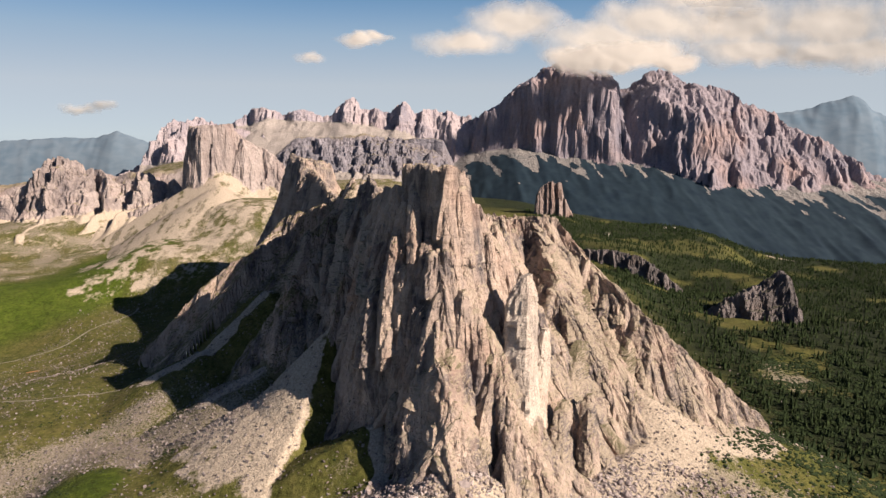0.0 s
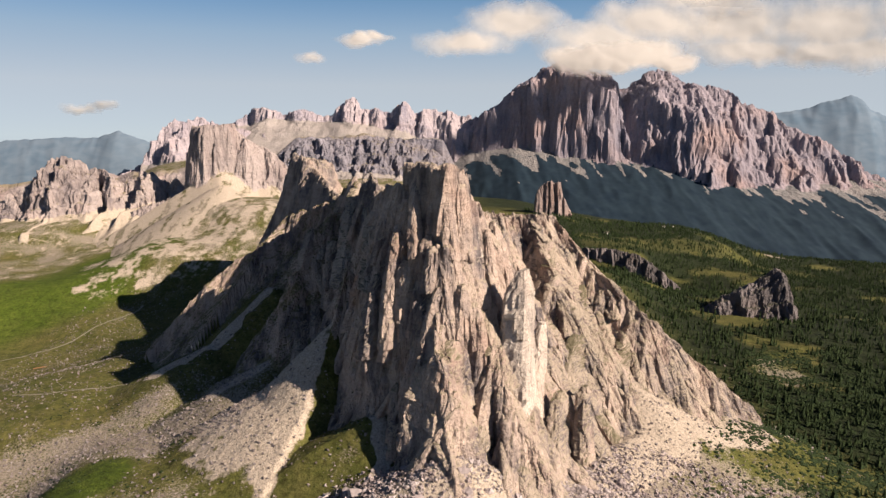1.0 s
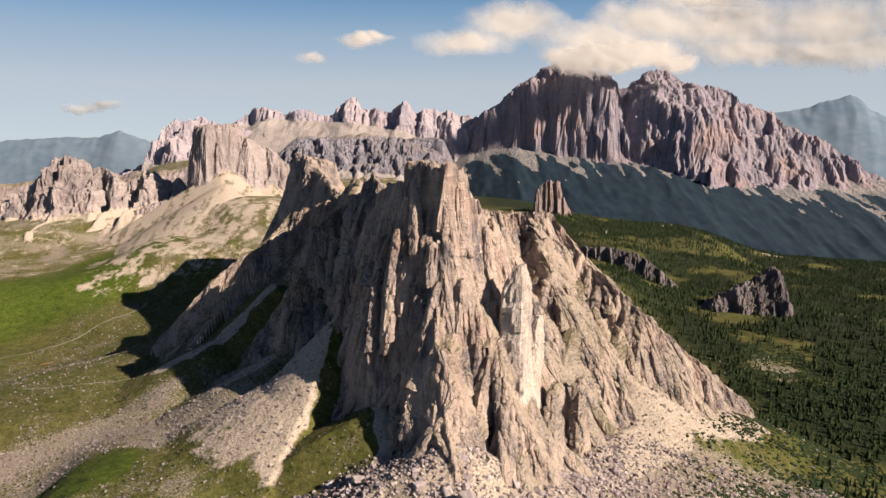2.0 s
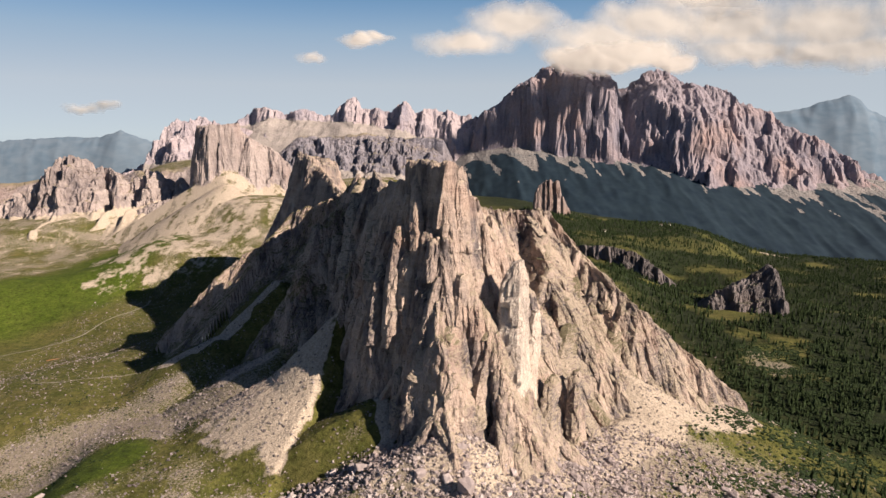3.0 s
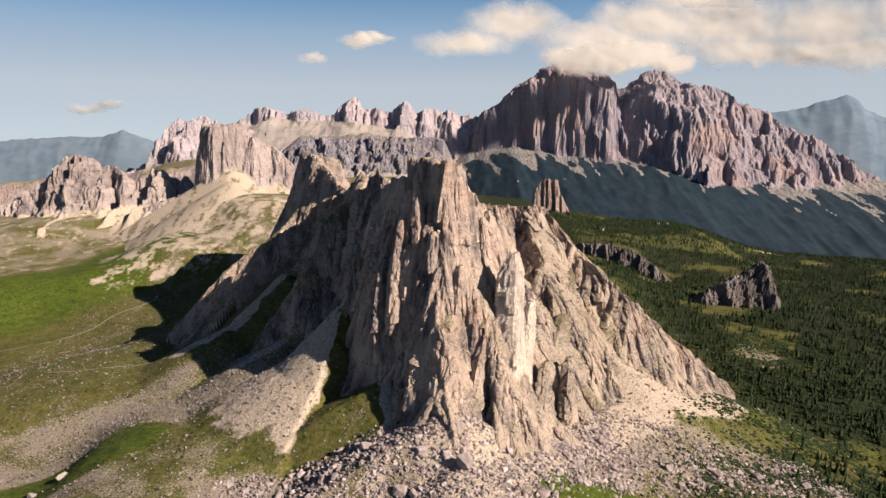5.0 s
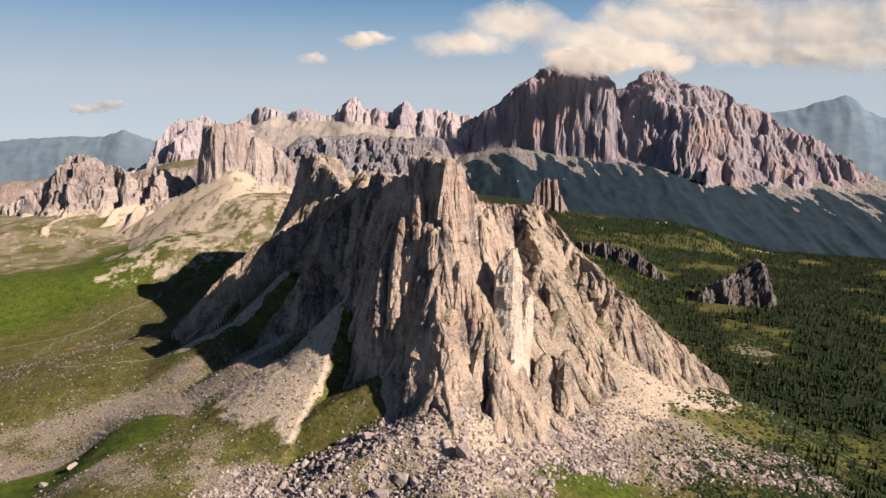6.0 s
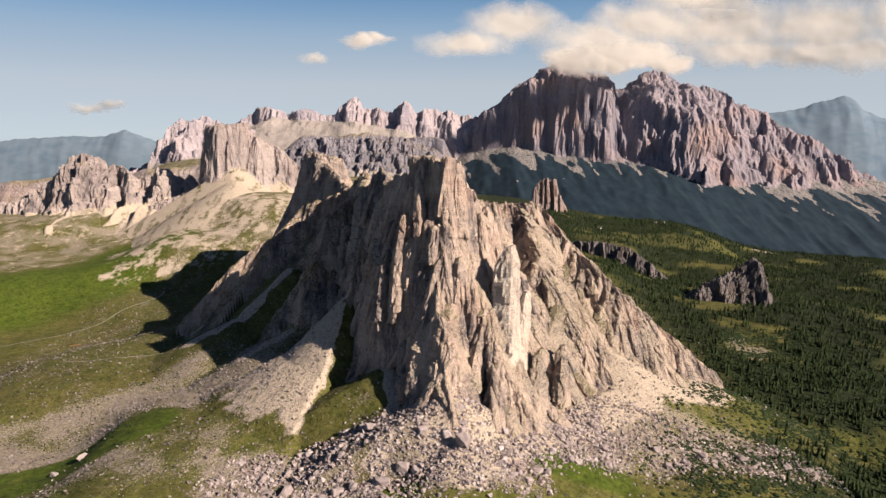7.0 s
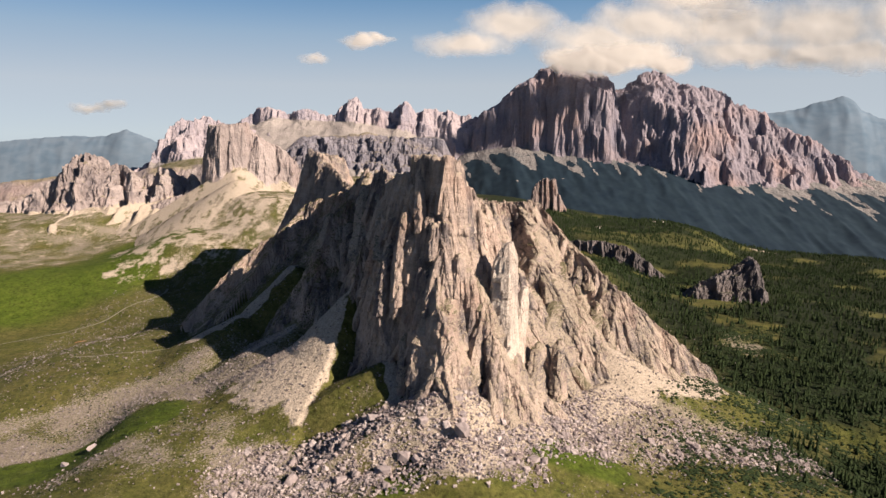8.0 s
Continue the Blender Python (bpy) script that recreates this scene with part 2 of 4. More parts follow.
def steps(first, *runs):
    """Grid lines: from 'first', runs of (end, spacing at the end), the spacing sliding from one to the next."""
    out, gap = [first], None
    for end, g in runs:
        start, g0 = out[-1], gap or g
        n = max(1, round((end - start) / ((g0 + g) / 2)))
        k = np.arange(1, n + 1) / n
        gaps = g0 + (g - g0) * (k - 0.5 / n)
        pos = start + np.cumsum(gaps) * (end - start) / gaps.sum()
        out.extend(pos.tolist())
        gap = g
    return np.array(out)


def sheet(name, V, F, material, parent=None, smooth_shade=True, masks=None, label="", category="", kind="", group=""):
    """One mesh object from arrays of vertices and quads; unused vertices are dropped."""
    used, inv = np.unique(F.ravel(), return_inverse=True)
    me = bpy.data.meshes.new(name)
    n, m = len(used), len(F)
    me.vertices.add(n)
    me.vertices.foreach_set("co", V[used].astype(np.float32).ravel())
    me.loops.add(m * 4)
    me.loops.foreach_set("vertex_index", inv.astype(np.int32).ravel())
    me.polygons.add(m)
    me.polygons.foreach_set("loop_start", np.arange(0, m * 4, 4, dtype=np.int32))
    me.polygons.foreach_set("use_smooth", np.full(m, smooth_shade))
    for key, arr in (masks or {}).items():
        a = me.attributes.new(key, "FLOAT", "POINT")
        a.data.foreach_set("value", arr[used].astype(np.float32))
    me.update(calc_edges=True)
    me.materials.append(material)
    ob = new(name, me)
    if parent:
        ob.parent = parent
    return tagged(ob, label, category, group, kind)


def quads(nx, ny):
    i = np.arange(nx * ny).reshape(ny, nx)
    return np.stack([i[:-1, :-1], i[:-1, 1:], i[1:, 1:], i[1:, :-1]], axis=-1).reshape(-1, 4)


# ---- materials ----
def shader(name, rough=0.9):
    m = bpy.data.materials.new(name)
    m.use_nodes = True
    b = m.node_tree.nodes["Principled BSDF"]
    b.inputs["Roughness"].default_value = rough
    b.inputs["Specular IOR Level"].default_value = 0.15
    return m, m.node_tree.nodes, m.node_tree.links, b


def coords(n, l, scale=(1, 1, 1)):
    tc, mp = n.new("ShaderNodeTexCoord"), n.new("ShaderNodeMapping")
    mp.inputs["Scale"].default_value = scale
    l.new(tc.outputs["Object"], mp.inputs["Vector"])
    return mp.outputs["Vector"]


def tex(n, l, vec, size, detail=5.0, rough=0.6, distort=0.0):
    t = n.new("ShaderNodeTexNoise")
    t.inputs["Scale"].default_value, t.inputs["Detail"].default_value = 1.0 / size, detail
    t.inputs["Roughness"].default_value, t.inputs["Distortion"].default_value = rough, distort
    l.new(vec, t.inputs["Vector"])
    return t.outputs["Fac"]


def ramp(n, l, fac, *stops):
    r = n.new("ShaderNodeValToRGB")
    while len(r.color_ramp.elements) < len(stops):
        r.color_ramp.elements.new(0.5)
    for e, (pos, col) in zip(r.color_ramp.elements, stops):
        e.position, e.color = pos, (*col, 1) if len(col) == 3 else col
    l.new(fac, r.inputs["Fac"])
    return r.outputs["Color"]


def blend(n, l, fac, a, b, how="MIX"):
    x = n.new("ShaderNodeMix")
    x.data_type, x.blend_type = "RGBA", how
    for sock, v in ((x.inputs[0], fac), (x.inputs[6], a), (x.inputs[7], b)):
        if hasattr(v, "links"):
            l.new(v, sock)
        elif isinstance(v, (int, float)):
            sock.default_value = v
        else:
            sock.default_value = (*v, 1)
    return x.outputs[2]


def mask(n, name):
    a = n.new("ShaderNodeAttribute")
    a.attribute_name = name
    return a.outputs["Fac"]


def arith(n, l, op, a, b=0.0):
    x = n.new("ShaderNodeMath")
    x.operation = op
    for sock, v in ((x.inputs[0], a), (x.inputs[1], b)):
        if hasattr(v, "links"):
            l.new(v, sock)
        else:
            sock.default_value = v
    return x.outputs[0]


def relief(n, l, bsdf, height, distance, strength=1.0, under=None):
    b = n.new("ShaderNodeBump")
    b.inputs["Distance"].default_value, b.inputs["Strength"].default_value = distance, strength
    l.new(height, b.inputs["Height"])
    if under is not None:
        l.new(under, b.inputs["Normal"])
    l.new(b.outputs["Normal"], bsdf.inputs["Normal"])
    return b.outputs["Normal"]


def rock_material(name, pale, mid, dark, rust, scale=1.0, moss=None, grain=1.0, level_from=0.78, varied=False, dust=None):
    """Bedded, jointed limestone: upright streaks, level beds, rust-coloured fresh faces."""
    m, n, l, b = shader(name)
    pale, mid, dark, rust = [(0.425 * r_, 0.49 * g_, 0.735 * b_) for r_, g_, b_ in (pale, mid, dark, rust)]
    upright = coords(n, l, (1, 1, 0.22))
    plain = coords(n, l)
    level = coords(n, l, (0.25, 0.25, 1.6))
    streaks = tex(n, l, upright, 9 * scale, 9, 0.70, 0.4)
    blotch = tex(n, l, plain, 45 * scale, 4, 0.6)
    fine = tex(n, l, plain, 1.6 * scale, 5, 0.7)
    beds = tex(n, l, level, 7 * scale, 5, 0.6)
    patch = tex(n, l, coords(n, l, (1, 1, 0.4)), 34 * scale, 3, 0.55)
    grey = ramp(n, l, streaks, (0.34, dark), (0.52, mid), (0.70, pale))
    cream = ramp(n, l, streaks, (0.28, mid), (0.45, pale), (0.75, tuple(min(0.7, 1.15 * c) for c in pale)))
    col = blend(n, l, ramp(n, l, patch, (0.42, (0, 0, 0)), (0.56, (1, 1, 1))), grey, cream)
    col = blend(n, l, ramp(n, l, blotch, (0.50, (0, 0, 0)), (0.68, (0.75, 0.75, 0.75))), col, rust)
    col = blend(n, l, 0.18, col, ramp(n, l, beds, (0.35, dark), (0.6, pale)))
    col = blend(n, l, 0.42, col, ramp(n, l, fine, (0.3, (0.35, 0.33, 0.32)), (0.65, (0.72, 0.72, 0.72))), "OVERLAY")
    if dust:
        geo3, sep3 = n.new("ShaderNodeNewGeometry"), n.new("ShaderNodeSeparateXYZ")
        l.new(geo3.outputs["Normal"], sep3.inputs["Vector"])
        lying = arith(n, l, "ADD", sep3.outputs["Z"], arith(n, l, "MULTIPLY", arith(n, l, "SUBTRACT", fine, 0.5), 0.6))
        col = blend(n, l, ramp(n, l, lying, (0.45, (0, 0, 0)), (0.66, (0.85, 0.85, 0.85))), col, dust)
    if moss:
        geo, sep = n.new("ShaderNodeNewGeometry"), n.new("ShaderNodeSeparateXYZ")
        l.new(geo.outputs["Normal"], sep.inputs["Vector"])
        flat = arith(n, l, "ADD", sep.outputs["Z"], arith(n, l, "MULTIPLY", arith(n, l, "SUBTRACT", blotch, 0.5), 0.9))
        col = blend(n, l, ramp(n, l, flat, (level_from, (0, 0, 0)), (level_from + 0.17, (0.7, 0.7, 0.7))), col, moss)
    if varied:
        geo2 = n.new("ShaderNodeNewGeometry")
        tone = ramp(n, l, geo2.outputs["Random Per Island"], (0.0, (0.45, 0.42, 0.42)), (0.5, (0.85, 0.80, 0.78)), (1.0, (1.1, 1.08, 1.05)))
        col = blend(n, l, 1.0, col, tone, "MULTIPLY")
    l.new(col, b.inputs["Base Color"])
    wob = n.new("ShaderNodeTexNoise")
    wob.inputs["Scale"].default_value = 1.0 / (4 * scale)
    l.new(plain, wob.inputs["Vector"])
    jig = n.new("ShaderNodeVectorMath")
    jig.operation = "SCALE"
    jig.inputs["Scale"].default_value = 6 * scale
    l.new(wob.outputs["Color"], jig.inputs[0])
    shift = n.new("ShaderNodeVectorMath")
    l.new(coords(n, l, (1, 1, 0.34)), shift.inputs[0])
    l.new(jig.outputs["Vector"], shift.inputs[1])
    joint = n.new("ShaderNodeTexVoronoi")
    joint.feature = "DISTANCE_TO_EDGE"
    joint.inputs["Scale"].default_value = 1.0 / (5.5 * scale)
    l.new(shift.outputs["Vector"], joint.inputs["Vector"])
    crackline = ramp(n, l, joint.outputs["Distance"], (0.0, (0, 0, 0)), (0.10, (1, 1, 1)))
    h = arith(n, l, "ADD", arith(n, l, "MULTIPLY", streaks, 1.5), arith(n, l, "ADD", arith(n, l, "MULTIPLY", beds, 0.9), arith(n, l, "MULTIPLY", fine, 0.45)))
    h = arith(n, l, "ADD", h, arith(n, l, "MULTIPLY", crackline, 0.30))
    relief(n, l, b, h, 2.4 * scale * grain, 0.9)
    return m


ROCK = rock_material("dolomite rock", (0.90, 0.635, 0.375), (0.29, 0.228, 0.168), (0.055, 0.049, 0.046), (0.62, 0.37, 0.21), 1.0, (0.064, 0.064, 0.024), 1.0, dust=(0.335, 0.285, 0.230))
ROCK_FRESH = rock_material("fresh pale dolomite", (1.12, 0.87, 0.53), (0.93, 0.71, 0.43), (0.55, 0.42, 0.27), (0.98, 0.68, 0.39), 1.0)
# real grass on the west crest; elsewhere its dark tone paints shade
ROCK_GRASSY_SHADE = rock_material("grass-topped dolomite with shade tone", (0.90, 0.635, 0.375), (0.29, 0.228, 0.168), (0.055, 0.049, 0.046), (0.62, 0.37, 0.21), 1.0, (0.10, 0.10, 0.028), 1.0, 0.42)
# dark tones put the shade on the cliff band and knoll into colour
ROCK_SHADE = rock_material("limestone in painted shade", (0.34, 0.265, 0.185), (0.20, 0.16, 0.115), (0.09, 0.075, 0.056), (0.26, 0.18, 0.11), 1.5, (0.036, 0.043, 0.018))
ROCK_RUST = rock_material("orange dolomite", (0.60, 0.43, 0.28), (0.48, 0.32, 0.20), (0.28, 0.205, 0.15), (0.62, 0.35, 0.19), 3.0)
BOULDER = rock_material("broken limestone blocks", (0.98, 0.78, 0.54), (0.82, 0.65, 0.45), (0.48, 0.385, 0.28), (0.76, 0.55, 0.37), 0.5, varied=True)
STONE = rock_material("weathered field stones", (0.66, 0.53, 0.37), (0.52, 0.41, 0.29), (0.31, 0.25, 0.18), (0.52, 0.37, 0.24), 0.5, varied=True)
ROCK_FLUTED = rock_material("grey fluted limestone", (0.56, 0.46, 0.36), (0.36, 0.305, 0.25), (0.20, 0.18, 0.16), (0.50, 0.37, 0.25), 6.0, (0.23, 0.195, 0.12))
ROCK_MID = rock_material("pale dolomite", (0.72, 0.545, 0.360), (0.53, 0.395, 0.265), (0.29, 0.225, 0.170), (0.64, 0.41, 0.26), 3.0, (0.20, 0.175, 0.10), 0.7)
ROCK_FAR = rock_material("distant pale dolomite", (0.74, 0.57, 0.42), (0.54, 0.43, 0.34), (0.33, 0.285, 0.26), (0.64, 0.44, 0.31), 8.0, grain=0.5)
# distance haze is mixed into these rock colours
ROCK_HAZY = rock_material("haze-tinted grey-brown dolomite", (0.50, 0.385, 0.30), (0.35, 0.29, 0.245), (0.235, 0.205, 0.195), (0.62, 0.37, 0.22), 9.0, grain=0.3)


def scree_material(name, col_a, col_b, size):
    m, n, l, b = shader(name, 0.95)
    col_a, col_b = [(0.60 * r_, 0.66 * g_, 0.77 * b_) for r_, g_, b_ in (col_a, col_b)]
    v = coords(n, l)
    big = tex(n, l, v, size * 12, 4)
    small = tex(n, l, v, size, 6, 0.75)
    cell = n.new("ShaderNodeTexVoronoi")
    cell.inputs["Scale"].default_value = 1 / (size * 1.3)
    l.new(v, cell.inputs["Vector"])
    col = ramp(n, l, big, (0.35, col_a), (0.62, col_b))
    col = blend(n, l, 0.5, col, ramp(n, l, small, (0.3, (0.3, 0.29, 0.28)), (0.62, (0.72, 0.72, 0.72))), "OVERLAY")
    l.new(col, b.inputs["Base Color"])
    relief(n, l, b, arith(n, l, "ADD", small, cell.outputs["Distance"]), size * 0.6, 0.8)
    return m


SCREE = scree_material("limestone scree", (0.331, 0.266, 0.209), (0.446, 0.367, 0.295), 1.3)


def ground_material():
    """Alpine meadow: lush and dry grass, stony patches, pale worn earth."""
    m, n, l, b = shader("alpine meadow", 0.95)
    v = coords(n, l)
    wide, mid_, fine = tex(n, l, v, 90, 4, 0.6), tex(n, l, v, 14, 5, 0.65), tex(n, l, v, 1.8, 5, 0.7)
    lush = ramp(n, l, mid_, (0.3, (0.032, 0.051, 0.006)), (0.55, (0.055, 0.080, 0.010)), (0.75, (0.075, 0.095, 0.016)))
    dry = ramp(n, l, mid_, (0.3, (0.054, 0.056, 0.015)), (0.6, (0.110, 0.096, 0.037)))
    stone = ramp(n, l, fine, (0.3, (0.10, 0.088, 0.070)), (0.6, (0.26, 0.225, 0.185)))
    bare = arith(n, l, "ADD", mask(n, "stony"), arith(n, l, "MULTIPLY", arith(n, l, "SUBTRACT", fine, 0.5), 1.5))
    col = blend(n, l, arith(n, l, "ADD", mask(n, "dry"), arith(n, l, "MULTIPLY", arith(n, l, "SUBTRACT", wide, 0.5), 0.8)), lush, dry)
    tuft = tex(n, l, v, 4.5, 6, 0.75)
    col = blend(n, l, 0.95, col, ramp(n, l, tuft, (0.34, (0.24, 0.23, 0.22)), (0.5, (0.5, 0.5, 0.5)), (0.68, (0.74, 0.72, 0.68))), "OVERLAY")
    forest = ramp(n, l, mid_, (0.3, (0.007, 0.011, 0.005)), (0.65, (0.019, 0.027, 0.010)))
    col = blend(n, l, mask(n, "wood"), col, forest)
    col = blend(n, l, ramp(n, l, bare, (0.42, (0, 0, 0)), (0.62, (1, 1, 1))), col, stone)
    pebbles = ramp(n, l, fine, (0.32, (0.205, 0.172, 0.143)), (0.5, (0.360, 0.308, 0.257)), (0.68, (0.460, 0.398, 0.335)))
    loose = arith(n, l, "ADD", mask(n, "scree"), arith(n, l, "MULTIPLY", arith(n, l, "SUBTRACT", mid_, 0.5), 1.1))
    col = blend(n, l, ramp(n, l, loose, (0.36, (0, 0, 0)), (0.56, (1, 1, 1))), col, pebbles)
    l.new(col, b.inputs["Base Color"])
    relief(n, l, b, arith(n, l, "ADD", mid_, arith(n, l, "ADD", arith(n, l, "MULTIPLY", tuft, 0.7), arith(n, l, "MULTIPLY", fine, 0.4))), 2.0, 0.9)
    return m


MEADOW = ground_material()


def plain_material(name, a, b_, size, rough=0.9):
    m, n, l, b = shader(name, rough)
    l.new(ramp(n, l, tex(n, l, coords(n, l), size, 4), (0.3, a), (0.65, b_)), b.inputs["Base Color"])
    return m


SPRUCE = plain_material("spruce needles", (0.009, 0.018, 0.008), (0.027, 0.042, 0.014), 4.0)
BARK = plain_material("spruce bark", (0.05, 0.04, 0.03), (0.10, 0.08, 0.06), 0.6)
PATH_EARTH = scree_material("worn path earth", (0.302, 0.252, 0.173), (0.374, 0.317, 0.230), 0.8)

# ---- ground and main peak: one relief, cut into its rock, scree and meadow ----
gx = steps(-3600, (-1400, 30), (-620, 8), (-370, 3.2), (-140, 1.9), (-110, 1.3), (280, 1.3), (420, 3.0), (760, 8), (1500, 14), (3600, 34))
gy = steps(-3000, (0, 60), (180, 8), (330, 2.2), (345, 1.3), (700, 1.3), (990, 2.6), (1250, 6), (2100, 10), (4900, 26))
NX, NY = len(gx), len(gy)
GX, GY = [a.ravel() for a in np.meshgrid(gx, gy)]
base = lie(GX, GY) + 5 * fbm(GX, GY, 120, 4, 41) + 0.7 * fbm(GX, GY, 14, 3, 42)
rock_h, talus_h, top_rib, RIB_NAMES = peak(GX, GY)
near_peak = smooth(600, 470, np.hypot(GX + 30, (GY - 680) * 0.95))
rock_h = np.where((near_peak > 0.01) & (GX > -372) & (GX < 338), rock_h, -1e6)
talus_h = np.where(near_peak > 0.01, talus_h, -1e6)
# joints, chimneys and broken ledges on the rock
rough_h = 2.0 * (ridged(grain_across(GX, GY), GY * 0.3, 12, 2, 51) - 0.6) + 0.8 * (ridged(GX, GY * 0.6, 5, 2, 55) - 0.6)
ledge = rock_h + rough_h
ledge = ledge + 0.6 * np.sin(ledge / 2.6 + 3 * fbm(GX, GY, 40, 2, 58))
low = np.maximum(base, talus_h + 0.5 * fbm(GX, GY, 5, 2, 61))
GZ = np.maximum(low, ledge)
is_rock = ledge > low
bare = np.zeros(GX.shape)
for pts, _, wide in FANS:
    bare = np.maximum(bare, band(GX + 14 * fbm(GX, GY, 26, 4, 63), GY + 10 * fbm(GX, GY, 22, 4, 64), [p[:2] for p in pts], wide))
bare = np.maximum(bare, great_fan(GX, GY)[1])
bare = np.maximum(bare, band(GX + 12 * fbm(GX, GY, 20, 3, 65), GY, [(270, 600), (335, 650), (352, 632)], 26))
is_scree = (~is_rock) & (bare > 0.5)


def height(x, y):
    """Height of the built relief at plan points (bilinear)."""
    x, y = np.asarray(x, float), np.asarray(y, float)
    i = np.clip(np.searchsorted(gx, x) - 1, 0, NX - 2)
    j = np.clip(np.searchsorted(gy, y) - 1, 0, NY - 2)
    u, v = (x - gx[i]) / (gx[i + 1] - gx[i]), (y - gy[j]) / (gy[j + 1] - gy[j])
    Z = GZ.reshape(NY, NX)
    return (Z[j, i] * (1 - u) + Z[j, i + 1] * u) * (1 - v) + (Z[j + 1, i] * (1 - u) + Z[j + 1, i + 1] * u) * v


def at_rock(x, y):
    """1 on bare rock, 0 off it."""
    i, j = np.clip(np.searchsorted(gx, x), 0, NX - 1), np.clip(np.searchsorted(gy, y), 0, NY - 1)
    return is_rock.reshape(NY, NX)[j, i].astype(float)


MEADOW_LINE = [(-850, 1080), (-740, 1200), (-680, 1340)]
GREEN_STRIP = [(-420, 385), (-340, 425), (-275, 465)]
STONE_STRIP = [(-420, 470), (-330, 520), (-270, 560), (-215, 560)]
BOULDER_FIELD = [(-150, 352), (-60, 372), (20, 378), (120, 420)]
BOULDER_TAIL = [(-130, 328), (-70, 330), (-5, 342), (60, 350)]
DEBRIS_EAST = [(150, 440), (260, 470), (330, 470)]


def wooded(X, Y):
    """Where spruce stands on the eastern and northern side."""
    n = fbm(X, Y, 150, 4, 71)
    edge = smooth(0, 120, X - (318 - 0.06 * np.clip(Y - 600, 0, 1200) - 45 * smooth(560, 430, Y)) + 50 * n) * smooth(330, 400, Y + 40 * n)
    return edge * smooth(-0.30, 0.05, n + 0.12) * (1 - band(X, Y, [(470, 1900), (800, 2050), (1100, 2000)], 110) * 0.55)


wig = 25 * fbm(GX, GY, 70, 3, 81)
lush = np.clip(band(GX + 2 * wig, GY + 2 * wig, MEADOW_LINE, 150) + band(GX + wig, GY, GREEN_STRIP, 44) + band(GX + wig * 0.4, GY, [(-38, 322), (-26, 340)], 17)
               + band(GX + wig * 0.4, GY, [(84, 376), (140, 374)], 24), 0, 1)
stony = (0.35 * smooth(0.05, 0.6, bare) + 0.48 * band(GX + wig, GY + wig, STONE_STRIP, 90) + 0.34 * band(GX + wig, GY + wig, [(-420, 420), (-330, 400), (-230, 395), (-170, 380)], 60) + 0.45 * np.maximum(band(GX + wig, GY, BOULDER_FIELD, 52), band(GX, GY, BOULDER_TAIL, 30))
         + 0.45 * band(GX + wig, GY, DEBRIS_EAST, 70) + 0.46 * band(GX + wig, GY + wig, [(220, 650), (330, 720), (430, 830)], 110) + 0.36 * smooth(1200, 1380, GY - 0.1 * GX) * smooth(100, -200, GX)
         + 0.12 * band(GX + wig, GY + wig, [(-480, 700), (-600, 900), (-640, 1200)], 120) + 0.50 * fbm(GX, GY, 45, 4, 83) + 0.12)
stony = stony * (1 - lush)
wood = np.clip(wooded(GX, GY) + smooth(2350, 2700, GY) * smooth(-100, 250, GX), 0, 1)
stony = np.clip(stony * (1 - wood), 0, 1)
dry = np.clip(0.72 - 0.8 * lush + 0.25 * fbm(GX, GY, 60, 3, 85), 0, 1)
streak = ridged(GX + 0.8 * GY, (GY - 0.8 * GX) * 0.25, 46, 4, 87) ** 2 * smooth(1150, 1380, GY - 0.15 * GX) * smooth(50, -250, GX) * smooth(2300, 1900, GY)
quarry = band(GX, GY, [(1150, 2272), (1215, 2256)], 16)
bare_all = np.clip(np.maximum(np.maximum(np.maximum(bare, quarry), 0.62 * streak * (1 - lush)), (0.46 + 0.6 * fbm(GX, GY, 34, 4, 89)) * band(GX + 3 * wig, GY + 3 * wig, [(-640, 1330), (-570, 1370), (-470, 1420), (-360, 1420)], 170)), 0, 1)
MASKS = {"scree": bare_all, "stony": stony, "dry": dry, "wood": wood}
GV = np.stack([GX, GY, GZ], axis=1)
GF = quads(NX, NY)
rock_face = is_rock[GF].sum(axis=1) >= 2
scree_face = (~rock_face) & (is_scree[GF].sum(axis=1) >= 2)
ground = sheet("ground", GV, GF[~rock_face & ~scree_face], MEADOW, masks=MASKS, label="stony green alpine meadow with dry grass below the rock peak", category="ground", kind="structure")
sheet("scree_slope", GV, GF[scree_face], MEADOW, masks=MASKS, label="pale loose limestone scree fanning out below the cliffs", category="scree", kind="stuff")
rock_peak = tagged(new("rock_peak"), "jagged brown-grey dolomite rock peak with vertical pillars and sunlit cliffs", "mountain")
# the rock itself, on a grid twice as fine, broken into blocks and pillars
ci, cj = np.where((gx > -385) & (gx < 345))[0], np.where((gy > 325) & (gy < 1190))[0]
SX, SY = 2 * len(ci) - 1, 2 * len(cj) - 1


def finer(arr):
    a = arr.reshape(NY, NX)[cj[0]:cj[-1] + 1, ci[0]:ci[-1] + 1].astype(float)
    b = np.empty((len(cj), SX))
    b[:, ::2], b[:, 1::2] = a, 0.5 * (a[:, 1:] + a[:, :-1])
    c = np.empty((SY, SX))
    c[::2], c[1::2] = b, 0.5 * (b[1:] + b[:-1])
    return c.ravel()


